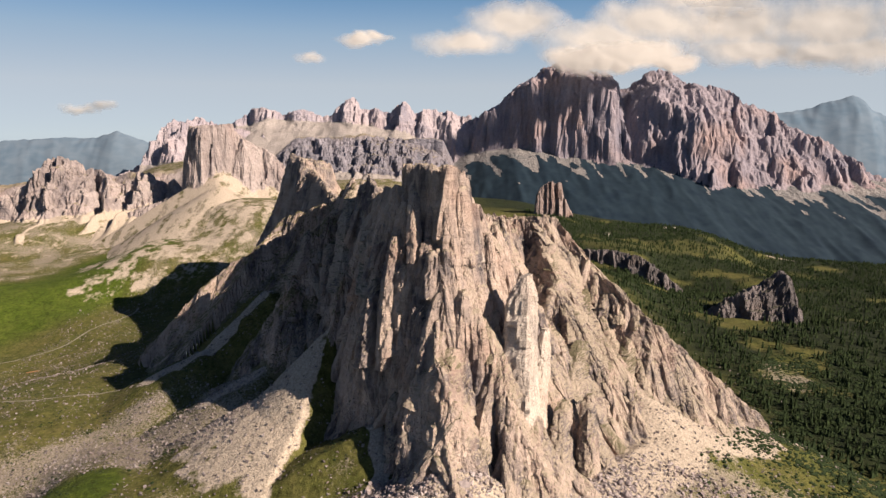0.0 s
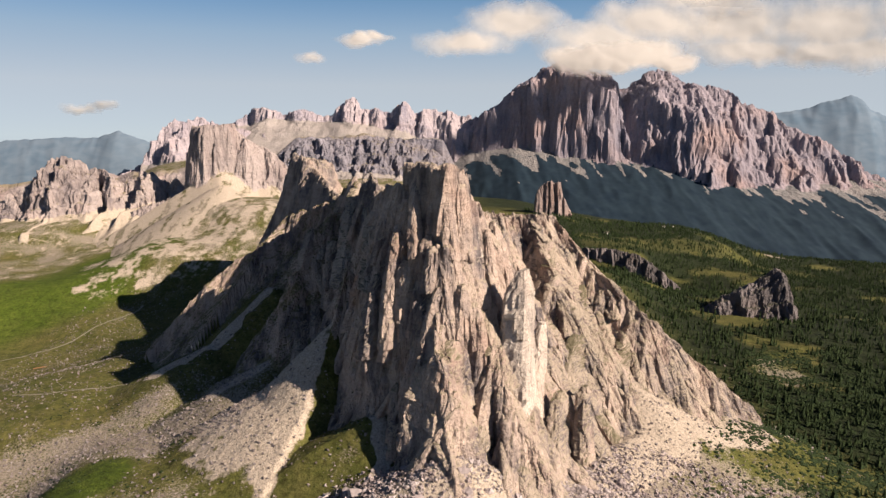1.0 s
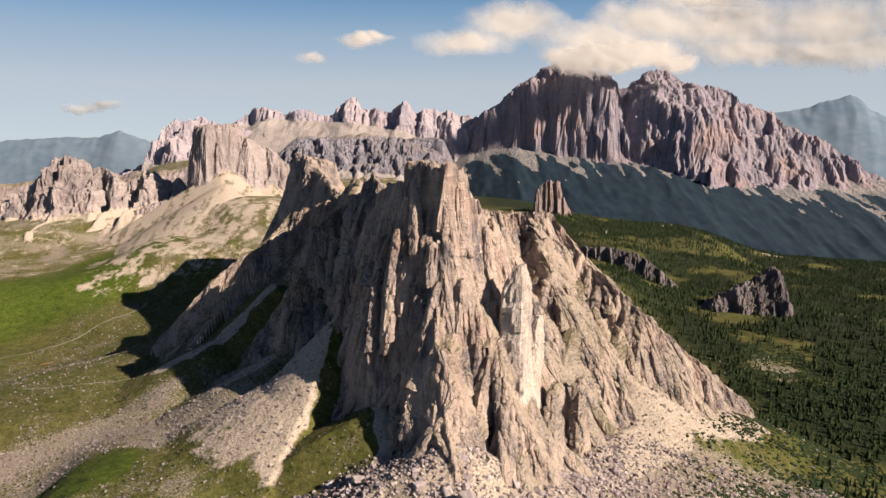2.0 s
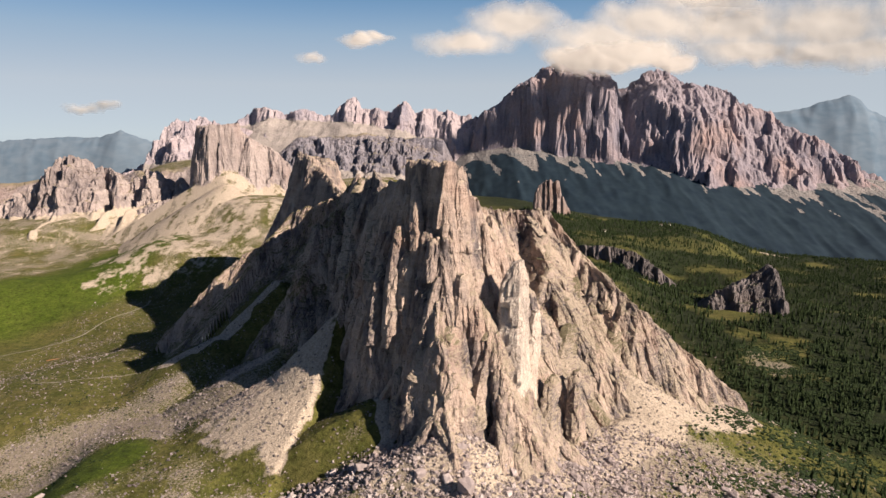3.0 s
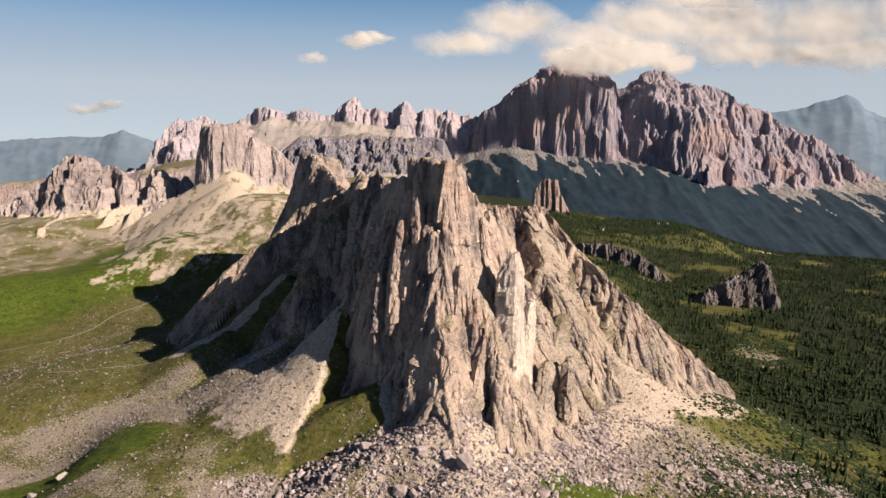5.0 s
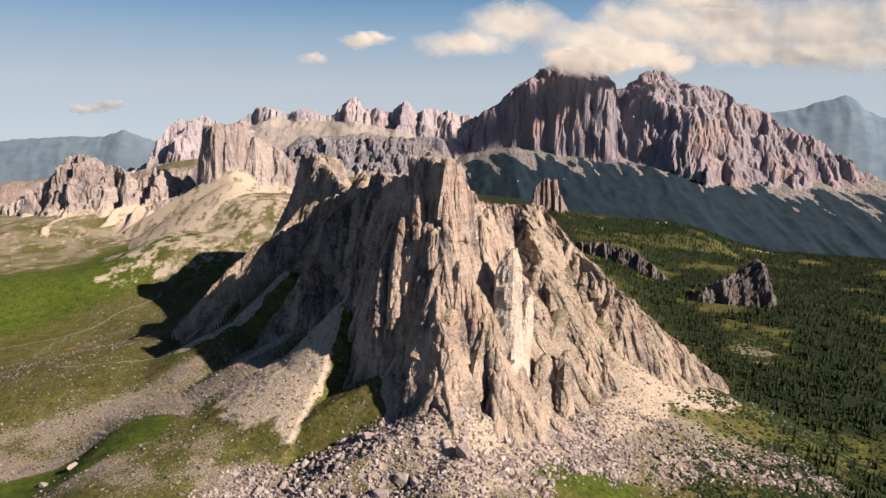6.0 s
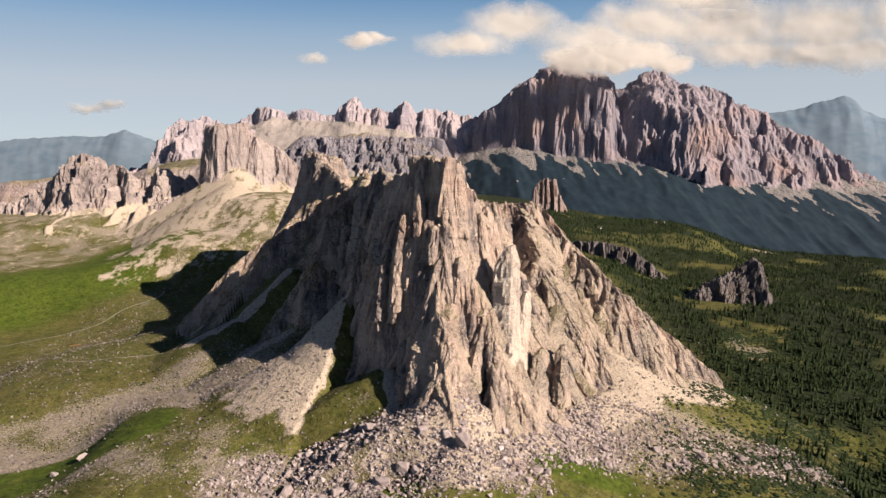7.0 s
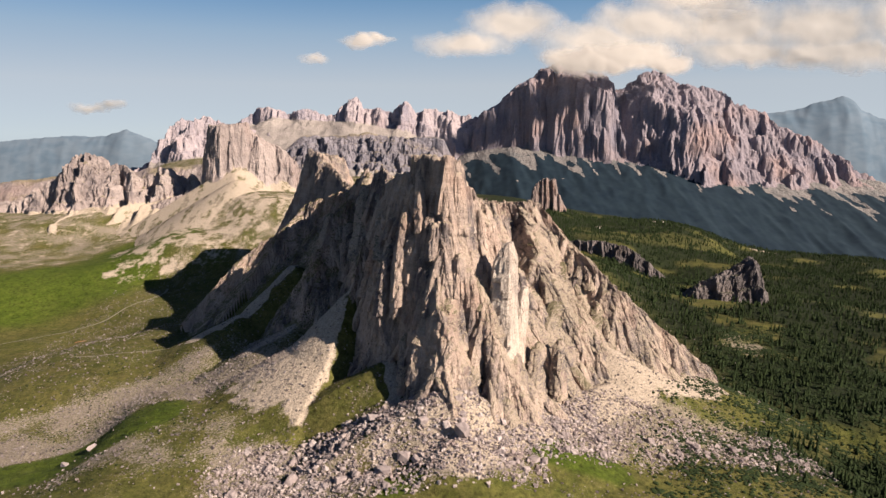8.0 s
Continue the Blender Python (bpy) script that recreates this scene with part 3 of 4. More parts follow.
FV = np.stack([finer(GX), finer(GY), finer(GZ)], axis=1)
depth_in = np.clip(finer(ledge - low), -5, 50)
FV = craggy(FV, SX, SY, [(18, 2.6, 0.20), (8.0, 1.6, 0.26), (3.2, 0.9, 0.45)], smooth(0.0, 7.0, depth_in) * np.where(np.repeat(np.repeat(top_rib.reshape(NY, NX)[cj[0]:cj[-1] + 1, ci[0]:ci[-1] + 1], 2, 0), 2, 1)[:SY, :SX].ravel() == RIB_NAMES.index("summit_tower"), 0.38, 1.0), 71, grain=grain_across)
coarse_rock = rock_face.reshape(NY - 1, NX - 1)[cj[0]:cj[-1], ci[0]:ci[-1]]
coarse_rib = top_rib.reshape(NY, NX)[cj[0]:cj[-1], ci[0]:ci[-1]]
fine_rock = np.repeat(np.repeat(coarse_rock, 2, 0), 2, 1).ravel()
fine_rib = np.repeat(np.repeat(coarse_rib, 2, 0), 2, 1).ravel()
FF = quads(SX, SY)
for k, rib in enumerate(RIB_NAMES):
    sel = fine_rock & (fine_rib == k)
    if sel.sum() > 8:
        # the west crest has grass; the other three are darkened for shade
        sheet(rib, FV, FF[sel], ROCK_GRASSY_SHADE if rib in ("west_crest", "shaded_rib", "west_ridge", "gully_rib") else ROCK, rock_peak, smooth_shade=False)


def pillar(base, top, width, seed, material=None, sunk=0.45, inward=(0.0, 1.0)):
    """A standing rock pillar: a chamfered prism that leans from base to top, narrowing upwards, its faces broken into blocks."""
    r = random.Random(seed)
    b, t = Vector(base), Vector(top)
    b = b - (t - b).normalized() * 9
    axis = t - b
    levels, turn, sides = max(12, int(axis.length / 1.6)), radians(-47 + r.uniform(-8, 8)), 28
    corner = [(r.uniform(0.80, 1.05), a + r.uniform(-0.10, 0.10)) for a in (0.55, 1.05, 2.0, 2.55, 3.7, 4.2, 5.15, 5.7)]
    cx, cy = np.array([q * math.cos(a) for q, a in corner]), np.array([q * math.sin(a) for q, a in corner])
    s = np.arange(sides) / sides * 8
    i0 = s.astype(int)
    ox = cx[i0] * (1 - (s - i0)) + cx[(i0 + 1) % 8] * (s - i0)
    oy = 1.15 * (cy[i0] * (1 - (s - i0)) + cy[(i0 + 1) % 8] * (s - i0))
    ux, uy = ox * math.cos(turn) - oy * math.sin(turn), ox * math.sin(turn) + oy * math.cos(turn)
    f = np.linspace(0, 1, levels + 1)
    size = width * 0.62 * (1.12 - 0.42 * f) * np.where(f < 0.88, 1.0, 1.0 - (f - 0.88) * 4.5)
    V = np.empty((levels + 1, sides, 3))
    V[:, :, 0] = b.x + axis.x * f[:, None] + sunk * width * inward[0] + width * 0.08 * np.sin(3.1 * f + seed)[:, None] + size[:, None] * ux
    V[:, :, 1] = b.y + axis.y * f[:, None] + sunk * width * inward[1] + size[:, None] * uy
    V[:, :, 2] = b.z + axis.z * f[:, None] + 0.25 * size[:, None] * ux * r.uniform(-1, 1)
    P = V.reshape(-1, 3)
    push = facets(P, 9.0, 1.7, 0.25, seed) + facets(P, 3.4, 0.8, 0.5, seed + 1)
    out = np.stack([np.tile(ux, levels + 1), np.tile(uy, levels + 1), np.zeros(len(P))], axis=1)
    P = P + out * (push * min(1.0, width / 14))[:, None]
    k = np.arange((levels + 1) * sides).reshape(levels + 1, sides)
    nxt = np.roll(k, -1, axis=1)
    F = np.stack([k[:-1], nxt[:-1], nxt[1:], k[1:]], axis=-1).reshape(-1, 4)
    last = k[-1]
    cap = [[last[n], last[n + 1], last[-2 - n], last[-1 - n]] for n in range(sides // 2 - 1)]
    return sheet("pillar", P, np.concatenate([F, np.array(cap)]), material or ROCK, rock_peak, smooth_shade=False)


# base, top, width
FRONT_PILLARS = [(-29, 466, 92, -26, 474, 144, 15), (-12, 461, 112, -10, 474, 164, 13), (6, 456, 118, 5, 473, 160, 9), (18, 464, 120, 13, 488, 166, 11), (-43, 462, 78, -42, 467, 110, 10),
                 (24, 449, 92, 22, 457, 117, 13), (33, 452, 86, 38, 500, 122, 13), (-55, 464, 50, -59, 469, 72, 10), (30, 525, 160, 27, 530, 184, 11)]
LOW_PILLARS = [(2, 404, 46, 4, 432, 88, 20), (40, 436, 40, 38, 454, 78, 15), (22, 408, 30, 22, 442, 60, 14), (-35, 430, 26, -33, 450, 54, 12), (84, 428, 8, 90, 458, 44, 14), (110, 450, 2, 114, 480, 40, 14),
               ]
PALE_SLABS = [(52, 437, 26, 62, 468, 138, 24), (66, 436, 14, 80, 488, 92, 15), (20, 498, 150, 16, 512, 194, 18)]
EAST_PILLARS = [(70, 662, 122, 70, 668, 150, 10), (87, 675, 104, 88, 692, 152, 13), (97, 660, 112, 104, 690, 148, 12), (108, 640, 112, 117, 690, 140, 12), (46, 600, 132, 54, 636, 156, 12),
                (164, 632, 48, 170, 646, 88, 25), (198, 606, 28, 201, 620, 58, 19), (221, 600, 12, 226, 616, 36, 16), (268, 612, -32, 267, 618, -8, 15), (132, 655, 84, 143, 686, 120, 14),
                (112, 600, 70, 124, 660, 108, 16), (128, 580, 52, 146, 652, 90, 18)]
SIDE_PILLARS = [(164, 562, 12, 178, 608, 48, 20), (104, 500, 34, 122, 560, 64, 18), (-88, 570, 108, -90, 648, 192, 22), (-58, 505, 118, -64, 600, 184, 22), (-110, 610, 78, -108, 636, 140, 20),
                (-134, 634, 92, -133, 652, 144, 18), (-40, 464, 88, -37, 486, 164, 16), (-57, 470, 78, -54, 486, 130, 14)]
for k, (x0, y0, z0, x1, y1, z1, wide) in enumerate(FRONT_PILLARS + LOW_PILLARS + EAST_PILLARS + SIDE_PILLARS):
    pillar((x0, y0, z0), (x1, y1, z1 - (7 if y1 > 540 else 0)), wide, 40 + k)
for k, (x0, y0, z0, x1, y1, z1, wide) in enumerate(PALE_SLABS):
    tagged(pillar((x0, y0, z0), (x1, y1, z1), wide, 140 + k, ROCK_FRESH, 0.12), "pale cream freshly broken rock slab")

# many smaller pillars and pinnacles standing along the fall lines of the cliffs
rp = np.random.RandomState(77)
placed = []
for _ in range(9000):
    x, y = rp.uniform(-150, 285), rp.uniform(385, 715)
    if x < -60 and y < 470 or x < -25 and rp.rand() < 0.7 or len(placed) >= 230:
        continue
    h0 = float(height(x, y))
    gxs, gys = float(height(x + 5, y) - height(x - 5, y)) / 10, float(height(x, y + 5) - height(x, y - 5)) / 10
    slope = math.hypot(gxs, gys)
    if slope < 1.1 or gys < 0.25 * slope or at_rock(x, y) < 0.5 or h0 > 196:
        continue
    wide = rp.uniform(6, 11) + 8 * rp.rand() ** 3
    if any(math.hypot(x - px_, y - py_) < 0.5 * (wide + pw_) + 3 and abs(h0 - ph_) < 22 for px_, py_, pw_, ph_ in placed):
        continue
    tall = rp.uniform(16, 40) * (0.7 + 0.04 * wide)
    ux, uy, half = gxs / slope, gys / slope, min(0.5 * tall / slope, 16)
    zb, zt = float(height(x - ux * half, y - uy * half)), float(height(x + ux * half, y + uy * half))
    if zt - zb < 9:
        continue
    placed.append((x, y, wide, h0))
    pillar((x - ux * half, y - uy * half, zb), (x + ux * half, y + uy * half, min(zt, zb + 60) + 1.5), wide, 200 + len(placed), None, rp.uniform(0.26, 0.46), (ux, uy))


# ---- mountains behind ----
def mountain(name, label, y0, line, foot, wall, apron, xstep, front, back, mats, bulge=(200, 60), jag=(60, 14), seed=0, shear=(0.0, 0.0), rough=1.0, category="mountain"):
    """A long mountain: crest line (x, z) at depth y0, a cliff down to the foot heights (x, z), a scree apron below it."""
    line, foot = np.array(line, float), np.array(foot, float)
    xs = np.arange(line[0, 0], line[-1, 0] + xstep, xstep)
    ys = np.concatenate([np.arange(y0 - front, y0 - front * 0.5, xstep * 2.0), np.arange(y0 - front * 0.5, y0 + back, xstep)])
    X, Y = [a.ravel() for a in np.meshgrid(xs, ys)]
    size, amp = bulge
    d = (y0 - Y) + 0.5 * amp * (ridged(X, Y, size, 3, seed) - 0.55)
    d = d - 1.5 * amp * (saw(X / (size * 1.15) + 0.9 * fbm(X, Y, size * 1.8, 2, seed + 4)) - 0.45) * (0.7 + 1.2 * fbm(X, Y, size * 2.2, 2, seed + 3))
    d = d - 0.38 * amp * (saw(X / (size * 0.34) + 0.9 * fbm(X, Y, size * 0.8, 2, seed + 5)) - 0.45) * (0.6 + 1.4 * fbm(X, Y, size, 2, seed + 6))
    back_side = Y > y0
    d = np.where(back_side, (Y - y0) * 0.8, np.maximum(d - 10, 0))
    cz = np.interp(X, line[:, 0], line[:, 1]) + jag[1] * (ridged(X, Y * 0.3, jag[0], 3, seed + 9) - 0.75)
    fz = np.interp(X, foot[:, 0], foot[:, 1]) + 0.25 * amp * fbm(X, Y, size, 3, seed + 13)
    tall = np.maximum(cz - fz, 1)
    run = tall / wall
    t = np.clip(d / run, 0, 1)
    stepd = t + 0.05 * np.sin(t * 2 * math.pi * 3 + 2 * fbm(X, Y, size, 2, seed + 17))
    Z = np.where(d < run, cz - tall * np.clip(stepd, 0, 1), fz - apron * (d - run + ((y0 - Y) - d) * smooth(0, 160, d - run)) + 0.05 * amp * fbm(X, Y, size / 4, 3, seed + 19))
    # the edges of the sheet dip under the land
    end = np.minimum(X - xs[0], xs[-1] - X) / (0.06 * (xs[-1] - xs[0]))
    Z = Z - 0.25 * front * smooth(0.72, 1.0, (y0 - Y) / front) - 0.2 * front * smooth(1.0, 0.0, end) - 0.3 * back * smooth(0.6, 1.0, (Y - y0) / back)
    Y = Y + shear[0] * (X - shear[1])
    V = craggy(np.stack([X, Y, Z], axis=1), len(xs), len(ys), [(size * 0.4, amp * 0.22 * rough, 0.5), (size * 0.15, amp * 0.12 * rough, 0.6)], smooth(1.3, 0.9, d / run), seed)
    F = quads(len(xs), len(ys))
    thing = tagged(new(name), label, category)
    upper = ((d < run * 1.02) | back_side)[F].sum(axis=1) >= 2
    sheet("cliff", V, F[upper], mats[0], thing, smooth_shade=False)
    if len(mats) > 2:
        tongue = ((d - run) < 20 + 420 * ridged(X, Y * 0.3, 130, 3, seed + 23) ** 4 + 70 * fbm(X, Y * 0.5, 60, 4, seed + 25))[F].sum(axis=1) >= 2
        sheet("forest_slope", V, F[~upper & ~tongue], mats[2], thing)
        upper = upper | ~tongue
        sheet("scree_apron", V, F[~upper], mats[1], thing)
    elif (~upper).any():
        tn = fbm(X, Y, 60, 4, seed + 27)
        apron_masks = {"scree": np.clip(0.35 + 0.9 * ridged(X, Y * 0.35, 70, 3, seed + 29) ** 2 - 0.3 * (d - run) / 150 + 0.3 * tn, 0, 1), "stony": np.clip(0.42 + 0.5 * tn, 0, 1), "dry": np.full(X.shape, 0.9), "wood": np.zeros(X.shape)}
        sheet("scree_apron", V, F[~upper], mats[1], thing, masks=apron_masks)
    return thing


SCREE_FAR = scree_material("distant scree", (0.36, 0.30, 0.25), (0.46, 0.38, 0.32), 9)
SCREE_GREY = scree_material("grey-blue scree", (0.20, 0.185, 0.17), (0.34, 0.29, 0.25), 14)

# the blue in this forest colour is painted aerial haze
WOODS_HAZY = plain_material("distant forest in painted haze blue", (0.006, 0.015, 0.028), (0.013, 0.026, 0.040), 70)
def tower_mountain(name, label, x0, x1, y0, y1, step, rock, talus, mats, seed, k=1.0, lean=0.0, foot=None, category="mountain"):
    """A mountain of squarish towers and crests (heights by rock) standing on scree (heights by talus); k scales its grain, lean skews its plan, woods grow below the foot heights (x, z)."""
    xs, ys = np.arange(x0, x1, step), np.arange(y0, y1, step)
    X, Y = [a.ravel() for a in np.meshgrid(xs, ys)]
    wx, wy = X + k * (9 * fbm(X, Y, 70 * k, 3, seed) + 3 * fbm(X, Y, 22 * k, 2, seed + 1)), Y + k * (9 * fbm(X, Y, 70 * k, 3, seed + 2) + 3 * fbm(X, Y, 22 * k, 2, seed + 3))
    wy = wy + 13 * k * (saw(X / (46 * k) + 1.5 * fbm(X, Y, 90 * k, 3, seed + 4)) - 0.5) * (0.6 + 1.2 * fbm(X, Y, 80 * k, 2, seed + 5))
    wy = wy + 3.5 * k * (saw(X / (14 * k) + 1.6 * fbm(X, Y, 40 * k, 3, seed + 14)) - 0.5) * (0.5 + 1.6 * fbm(X, Y, 30 * k, 2, seed + 15))
    R, T = rock(wx, wy), talus(X, Y) + 0.4 * (k + 1) * fbm(X, Y, 16 * k, 3, seed + 6)
    R = R + 2.0 * k * np.sin(R / (6.0 * k) + 2 * fbm(X, Y, 60 * k, 2, seed + 7)) + 4 * k * (ridged(X, Y * 0.5, 20 * k, 2, seed + 8) - 0.6)
    Z = np.maximum(R, T)
    below = R - T
    ground_z = height(X, Y - lean * (X - x0))
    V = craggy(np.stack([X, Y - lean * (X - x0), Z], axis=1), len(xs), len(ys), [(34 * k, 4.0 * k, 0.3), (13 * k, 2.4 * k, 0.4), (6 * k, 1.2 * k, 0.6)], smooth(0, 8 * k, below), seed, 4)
    F = quads(len(xs), len(ys))
    F = F[(Z > ground_z - 6 * k)[F].any(axis=1)]
    stone = (below > 0)[F].sum(axis=1) >= 2
    thing = tagged(new(name), label, category)
    sheet("cliff", V, F[stone], mats[0], thing, smooth_shade=False)
    tn = fbm(X, Y, 50 * k, 4, seed + 9)
    masks = {"scree": np.clip(0.30 + 0.8 * ridged(X, Y * 0.35, 34 * k, 4, seed + 10) ** 2 - 0.3 * tn, 0, 1), "stony": np.clip(0.5 + 0.5 * tn, 0, 1), "dry": np.full(X.shape, 0.9), "wood": np.zeros(X.shape)}
    loose = ~stone
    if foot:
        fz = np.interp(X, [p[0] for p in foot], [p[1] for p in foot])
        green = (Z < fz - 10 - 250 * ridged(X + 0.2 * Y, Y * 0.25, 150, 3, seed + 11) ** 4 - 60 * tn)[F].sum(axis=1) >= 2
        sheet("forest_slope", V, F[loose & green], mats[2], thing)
        loose = loose & ~green
    sheet("scree_apron", V, F[loose], mats[1], thing, masks=masks)
    return thing


def mesa_rock(X, Y):
    h = block(X, Y, -566, 1640, 25, 45, -50, 262, 6.0, (0.0, 0.06))
    h = np.maximum(h, block(X, Y, -556, 1640, 32, 56, -50, 168, 3.4, (0.0, 0.0)))
    h = np.maximum(h, block(X, Y, -476, 1690, 20, 44, -50, 210, 3.0, (0.0, -0.5)))
    h = np.maximum(h, crest(X, Y, [(-530, 1670, 254), (-500, 1678, 232), (-467, 1682, 212), (-430, 1686, 186), (-405, 1690, 150), (-380, 1695, 95)], 1.4, 60, 1.0, 3.0, 2.6))
    return np.maximum(h, crest(X, Y, [(-606, 1650, 160), (-641, 1640, 104), (-700, 1625, 80), (-780, 1610, 50)], 1.6, 40, 0.8, 3.0, 2.2))


def mesa_talus(X, Y):
    return np.maximum(crest(X, Y, [(-545, 1604, 150), (-530, 1555, 118), (-512, 1492, 84), (-495, 1430, 30)], 0.60, 1e9, 0.5, 14.0), crest(X, Y, [(-640, 1640, 74), (-570, 1630, 128), (-450, 1660, 118), (-370, 1690, 50)], 0.72, 1e9, 0.5, 10.0))


tower_mountain("mesa_mountain", "pale pinkish mesa-shaped rock mountain with a shaded flank", -860, -300, 1320, 1820, 2.8, mesa_rock, mesa_talus, (ROCK_MID, MEADOW), 201)
mountain("cliff_ridge", "low pale rocky ridge with sunlit cliffs and grassy top", 1720,
         [(-1700, 0), (-1255, 44), (-1164, 59), (-1115, 94), (-1068, 118), (-1040, 160), (-1025, 182), (-1002, 191), (-960, 172), (-888, 150), (-840, 118), (-800, 140), (-760, 140), (-720, 112), (-690, 125), (-640, 130)],
         [(-1700, -40), (-967, 40), (-846, 52), (-640, 80)], 1.5, 0.45, 3.5, 360, 300, (ROCK_MID, MEADOW), (95, 46), (40, 10), 231)
mountain("fluted_cliff", "grey fluted rock wall under a pale plateau", 3078,
         [(-950, -60), (-827, 79), (-744, 163), (-664, 204), (-585, 222), (-429, 209), (-324, 235), (-193, 222), (-63, 178), (20, 120), (60, 20), (110, -150)],
         [(-950, -80), (-744, 60), (-400, 80), (0, 50), (110, -200)], 0.9, 0.4, 6, 420, 500, (ROCK_FLUTED, SCREE_FAR), (70, 34), (60, 5), 261)
mountain("pale_massif", "pale cream and pink dolomite massif", 4500,
         [(-2250, -60), (-2052, 43), (-1990, 100), (-1880, 289), (-1800, 352), (-1666, 360), (-1517, 326), (-1386, 289), (-1200, 240), (-1000, 150)],
         [(-2250, -80), (-1900, 60), (-1000, 120)], 1.3, 0.5, 10, 700, 250, (ROCK_FAR, SCREE_FAR), (220, 110), (90, 18), 291, rough=0.6)
mountain("jagged_range", "far jagged range of pale dolomite towers above scree", 4750,
         [(-1700, 200), (-1543, 291), (-1460, 343), (-1376, 409), (-1255, 429), (-1137, 390), (-976, 421), (-857, 370), (-777, 390), (-714, 476), (-634, 499), (-575, 449), (-456, 429), (-376, 409), (-315, 468), (-263, 468), (-216, 409), (-16, 429), (144, 370), (244, 378), (384, 382), (440, 300), (520, 0)],
         [(-1700, 220), (-1250, 345), (-1000, 330), (-700, 330), (-250, 260), (0, 100), (150, -150), (520, -500)], 1.6, 0.42, 10, 700, 130, (ROCK_FAR, SCREE_FAR), (190, 80), (80, 22), 321, rough=0.5)
# crest and foot numbers chosen to fit the skyline in the camera's view
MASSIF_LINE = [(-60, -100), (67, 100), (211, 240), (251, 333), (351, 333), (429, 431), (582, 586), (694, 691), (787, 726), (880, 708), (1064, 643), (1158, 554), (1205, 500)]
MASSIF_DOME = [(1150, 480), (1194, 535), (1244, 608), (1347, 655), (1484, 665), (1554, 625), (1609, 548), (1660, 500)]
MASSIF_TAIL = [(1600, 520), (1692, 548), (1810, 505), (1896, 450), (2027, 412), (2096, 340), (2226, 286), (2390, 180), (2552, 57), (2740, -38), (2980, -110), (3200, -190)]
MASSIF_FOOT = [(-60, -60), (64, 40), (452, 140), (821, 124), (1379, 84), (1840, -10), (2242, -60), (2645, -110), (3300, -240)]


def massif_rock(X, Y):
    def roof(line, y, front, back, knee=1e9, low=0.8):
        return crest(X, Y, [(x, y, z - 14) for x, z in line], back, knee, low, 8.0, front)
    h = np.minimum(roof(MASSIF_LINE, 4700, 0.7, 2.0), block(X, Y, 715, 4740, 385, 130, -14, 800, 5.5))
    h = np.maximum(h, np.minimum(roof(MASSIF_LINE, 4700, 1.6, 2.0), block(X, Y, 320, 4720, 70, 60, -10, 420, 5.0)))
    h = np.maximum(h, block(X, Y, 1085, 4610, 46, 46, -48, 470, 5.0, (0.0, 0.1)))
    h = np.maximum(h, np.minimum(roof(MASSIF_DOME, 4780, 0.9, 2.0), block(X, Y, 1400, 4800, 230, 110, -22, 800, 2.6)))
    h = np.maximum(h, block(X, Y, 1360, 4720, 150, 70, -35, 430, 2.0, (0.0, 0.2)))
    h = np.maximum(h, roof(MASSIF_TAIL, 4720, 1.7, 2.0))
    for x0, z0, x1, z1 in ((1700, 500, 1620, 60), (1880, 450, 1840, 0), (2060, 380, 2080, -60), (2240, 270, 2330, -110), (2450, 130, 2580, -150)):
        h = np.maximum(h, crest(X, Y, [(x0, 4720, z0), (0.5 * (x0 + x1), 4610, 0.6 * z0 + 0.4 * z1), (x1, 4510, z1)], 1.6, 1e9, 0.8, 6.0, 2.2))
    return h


def massif_talus(X, Y):
    foot = np.interp(X, [p[0] for p in MASSIF_FOOT], [p[1] for p in MASSIF_FOOT])
    d = 4560 - Y
    return foot - np.where(d > 0, 0.42 * d, 0.62 * d) - 0.7 * np.maximum(Y - 4640, 0) + 26 * ridged(X, Y * 0.3, 240, 3, 361) - 900 * smooth(3000, 3280, X) - 400 * smooth(60, -60, X)


tower_mountain("great_massif", "huge haze-tinted grey-brown dolomite massif with banded cliffs, its summit in cloud", -60, 3290, 3250, 5000, 10.0, massif_rock, massif_talus, (ROCK_HAZY, SCREE_GREY, WOODS_HAZY), 351, 4.2, 0.27, MASSIF_FOOT)

# ---- distance: ranges beyond everything, haze painted blue into their base colour ----
HAZE_BLUE, bn, bl_, bb = shader("far range in haze blue", 1.0)
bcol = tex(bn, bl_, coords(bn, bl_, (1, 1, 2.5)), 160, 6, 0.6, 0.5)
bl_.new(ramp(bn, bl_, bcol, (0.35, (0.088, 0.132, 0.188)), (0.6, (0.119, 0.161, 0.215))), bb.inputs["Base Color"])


def far_range(line, seed):
    line = np.array(line, float)
    xs, ys = np.arange(line[0, 0], line[-1, 0], 16.0), np.arange(4560, 4960, 16.0)
    X, Y = [a.ravel() for a in np.meshgrid(xs, ys)]
    Z = np.interp(X, line[:, 0], line[:, 1]) + (22 * ridged(X, Y * 0.2, 150, 3, seed) - 14) * np.exp((Y - 4940) / 50) - (0.95 + 0.004 * (4960 - Y)) * np.maximum(0, 4940 - Y - 26 * (ridged(X, Y, 200, 3, seed + 3) - 0.4))
    return sheet("backdrop", np.stack([X, Y, Z], axis=1), quads(len(xs), len(ys)), HAZE_BLUE, label="far hazy blue mountain range on the horizon", category="mountain range", kind="structure")


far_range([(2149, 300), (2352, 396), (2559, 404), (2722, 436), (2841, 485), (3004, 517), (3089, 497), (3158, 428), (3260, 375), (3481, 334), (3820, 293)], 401)
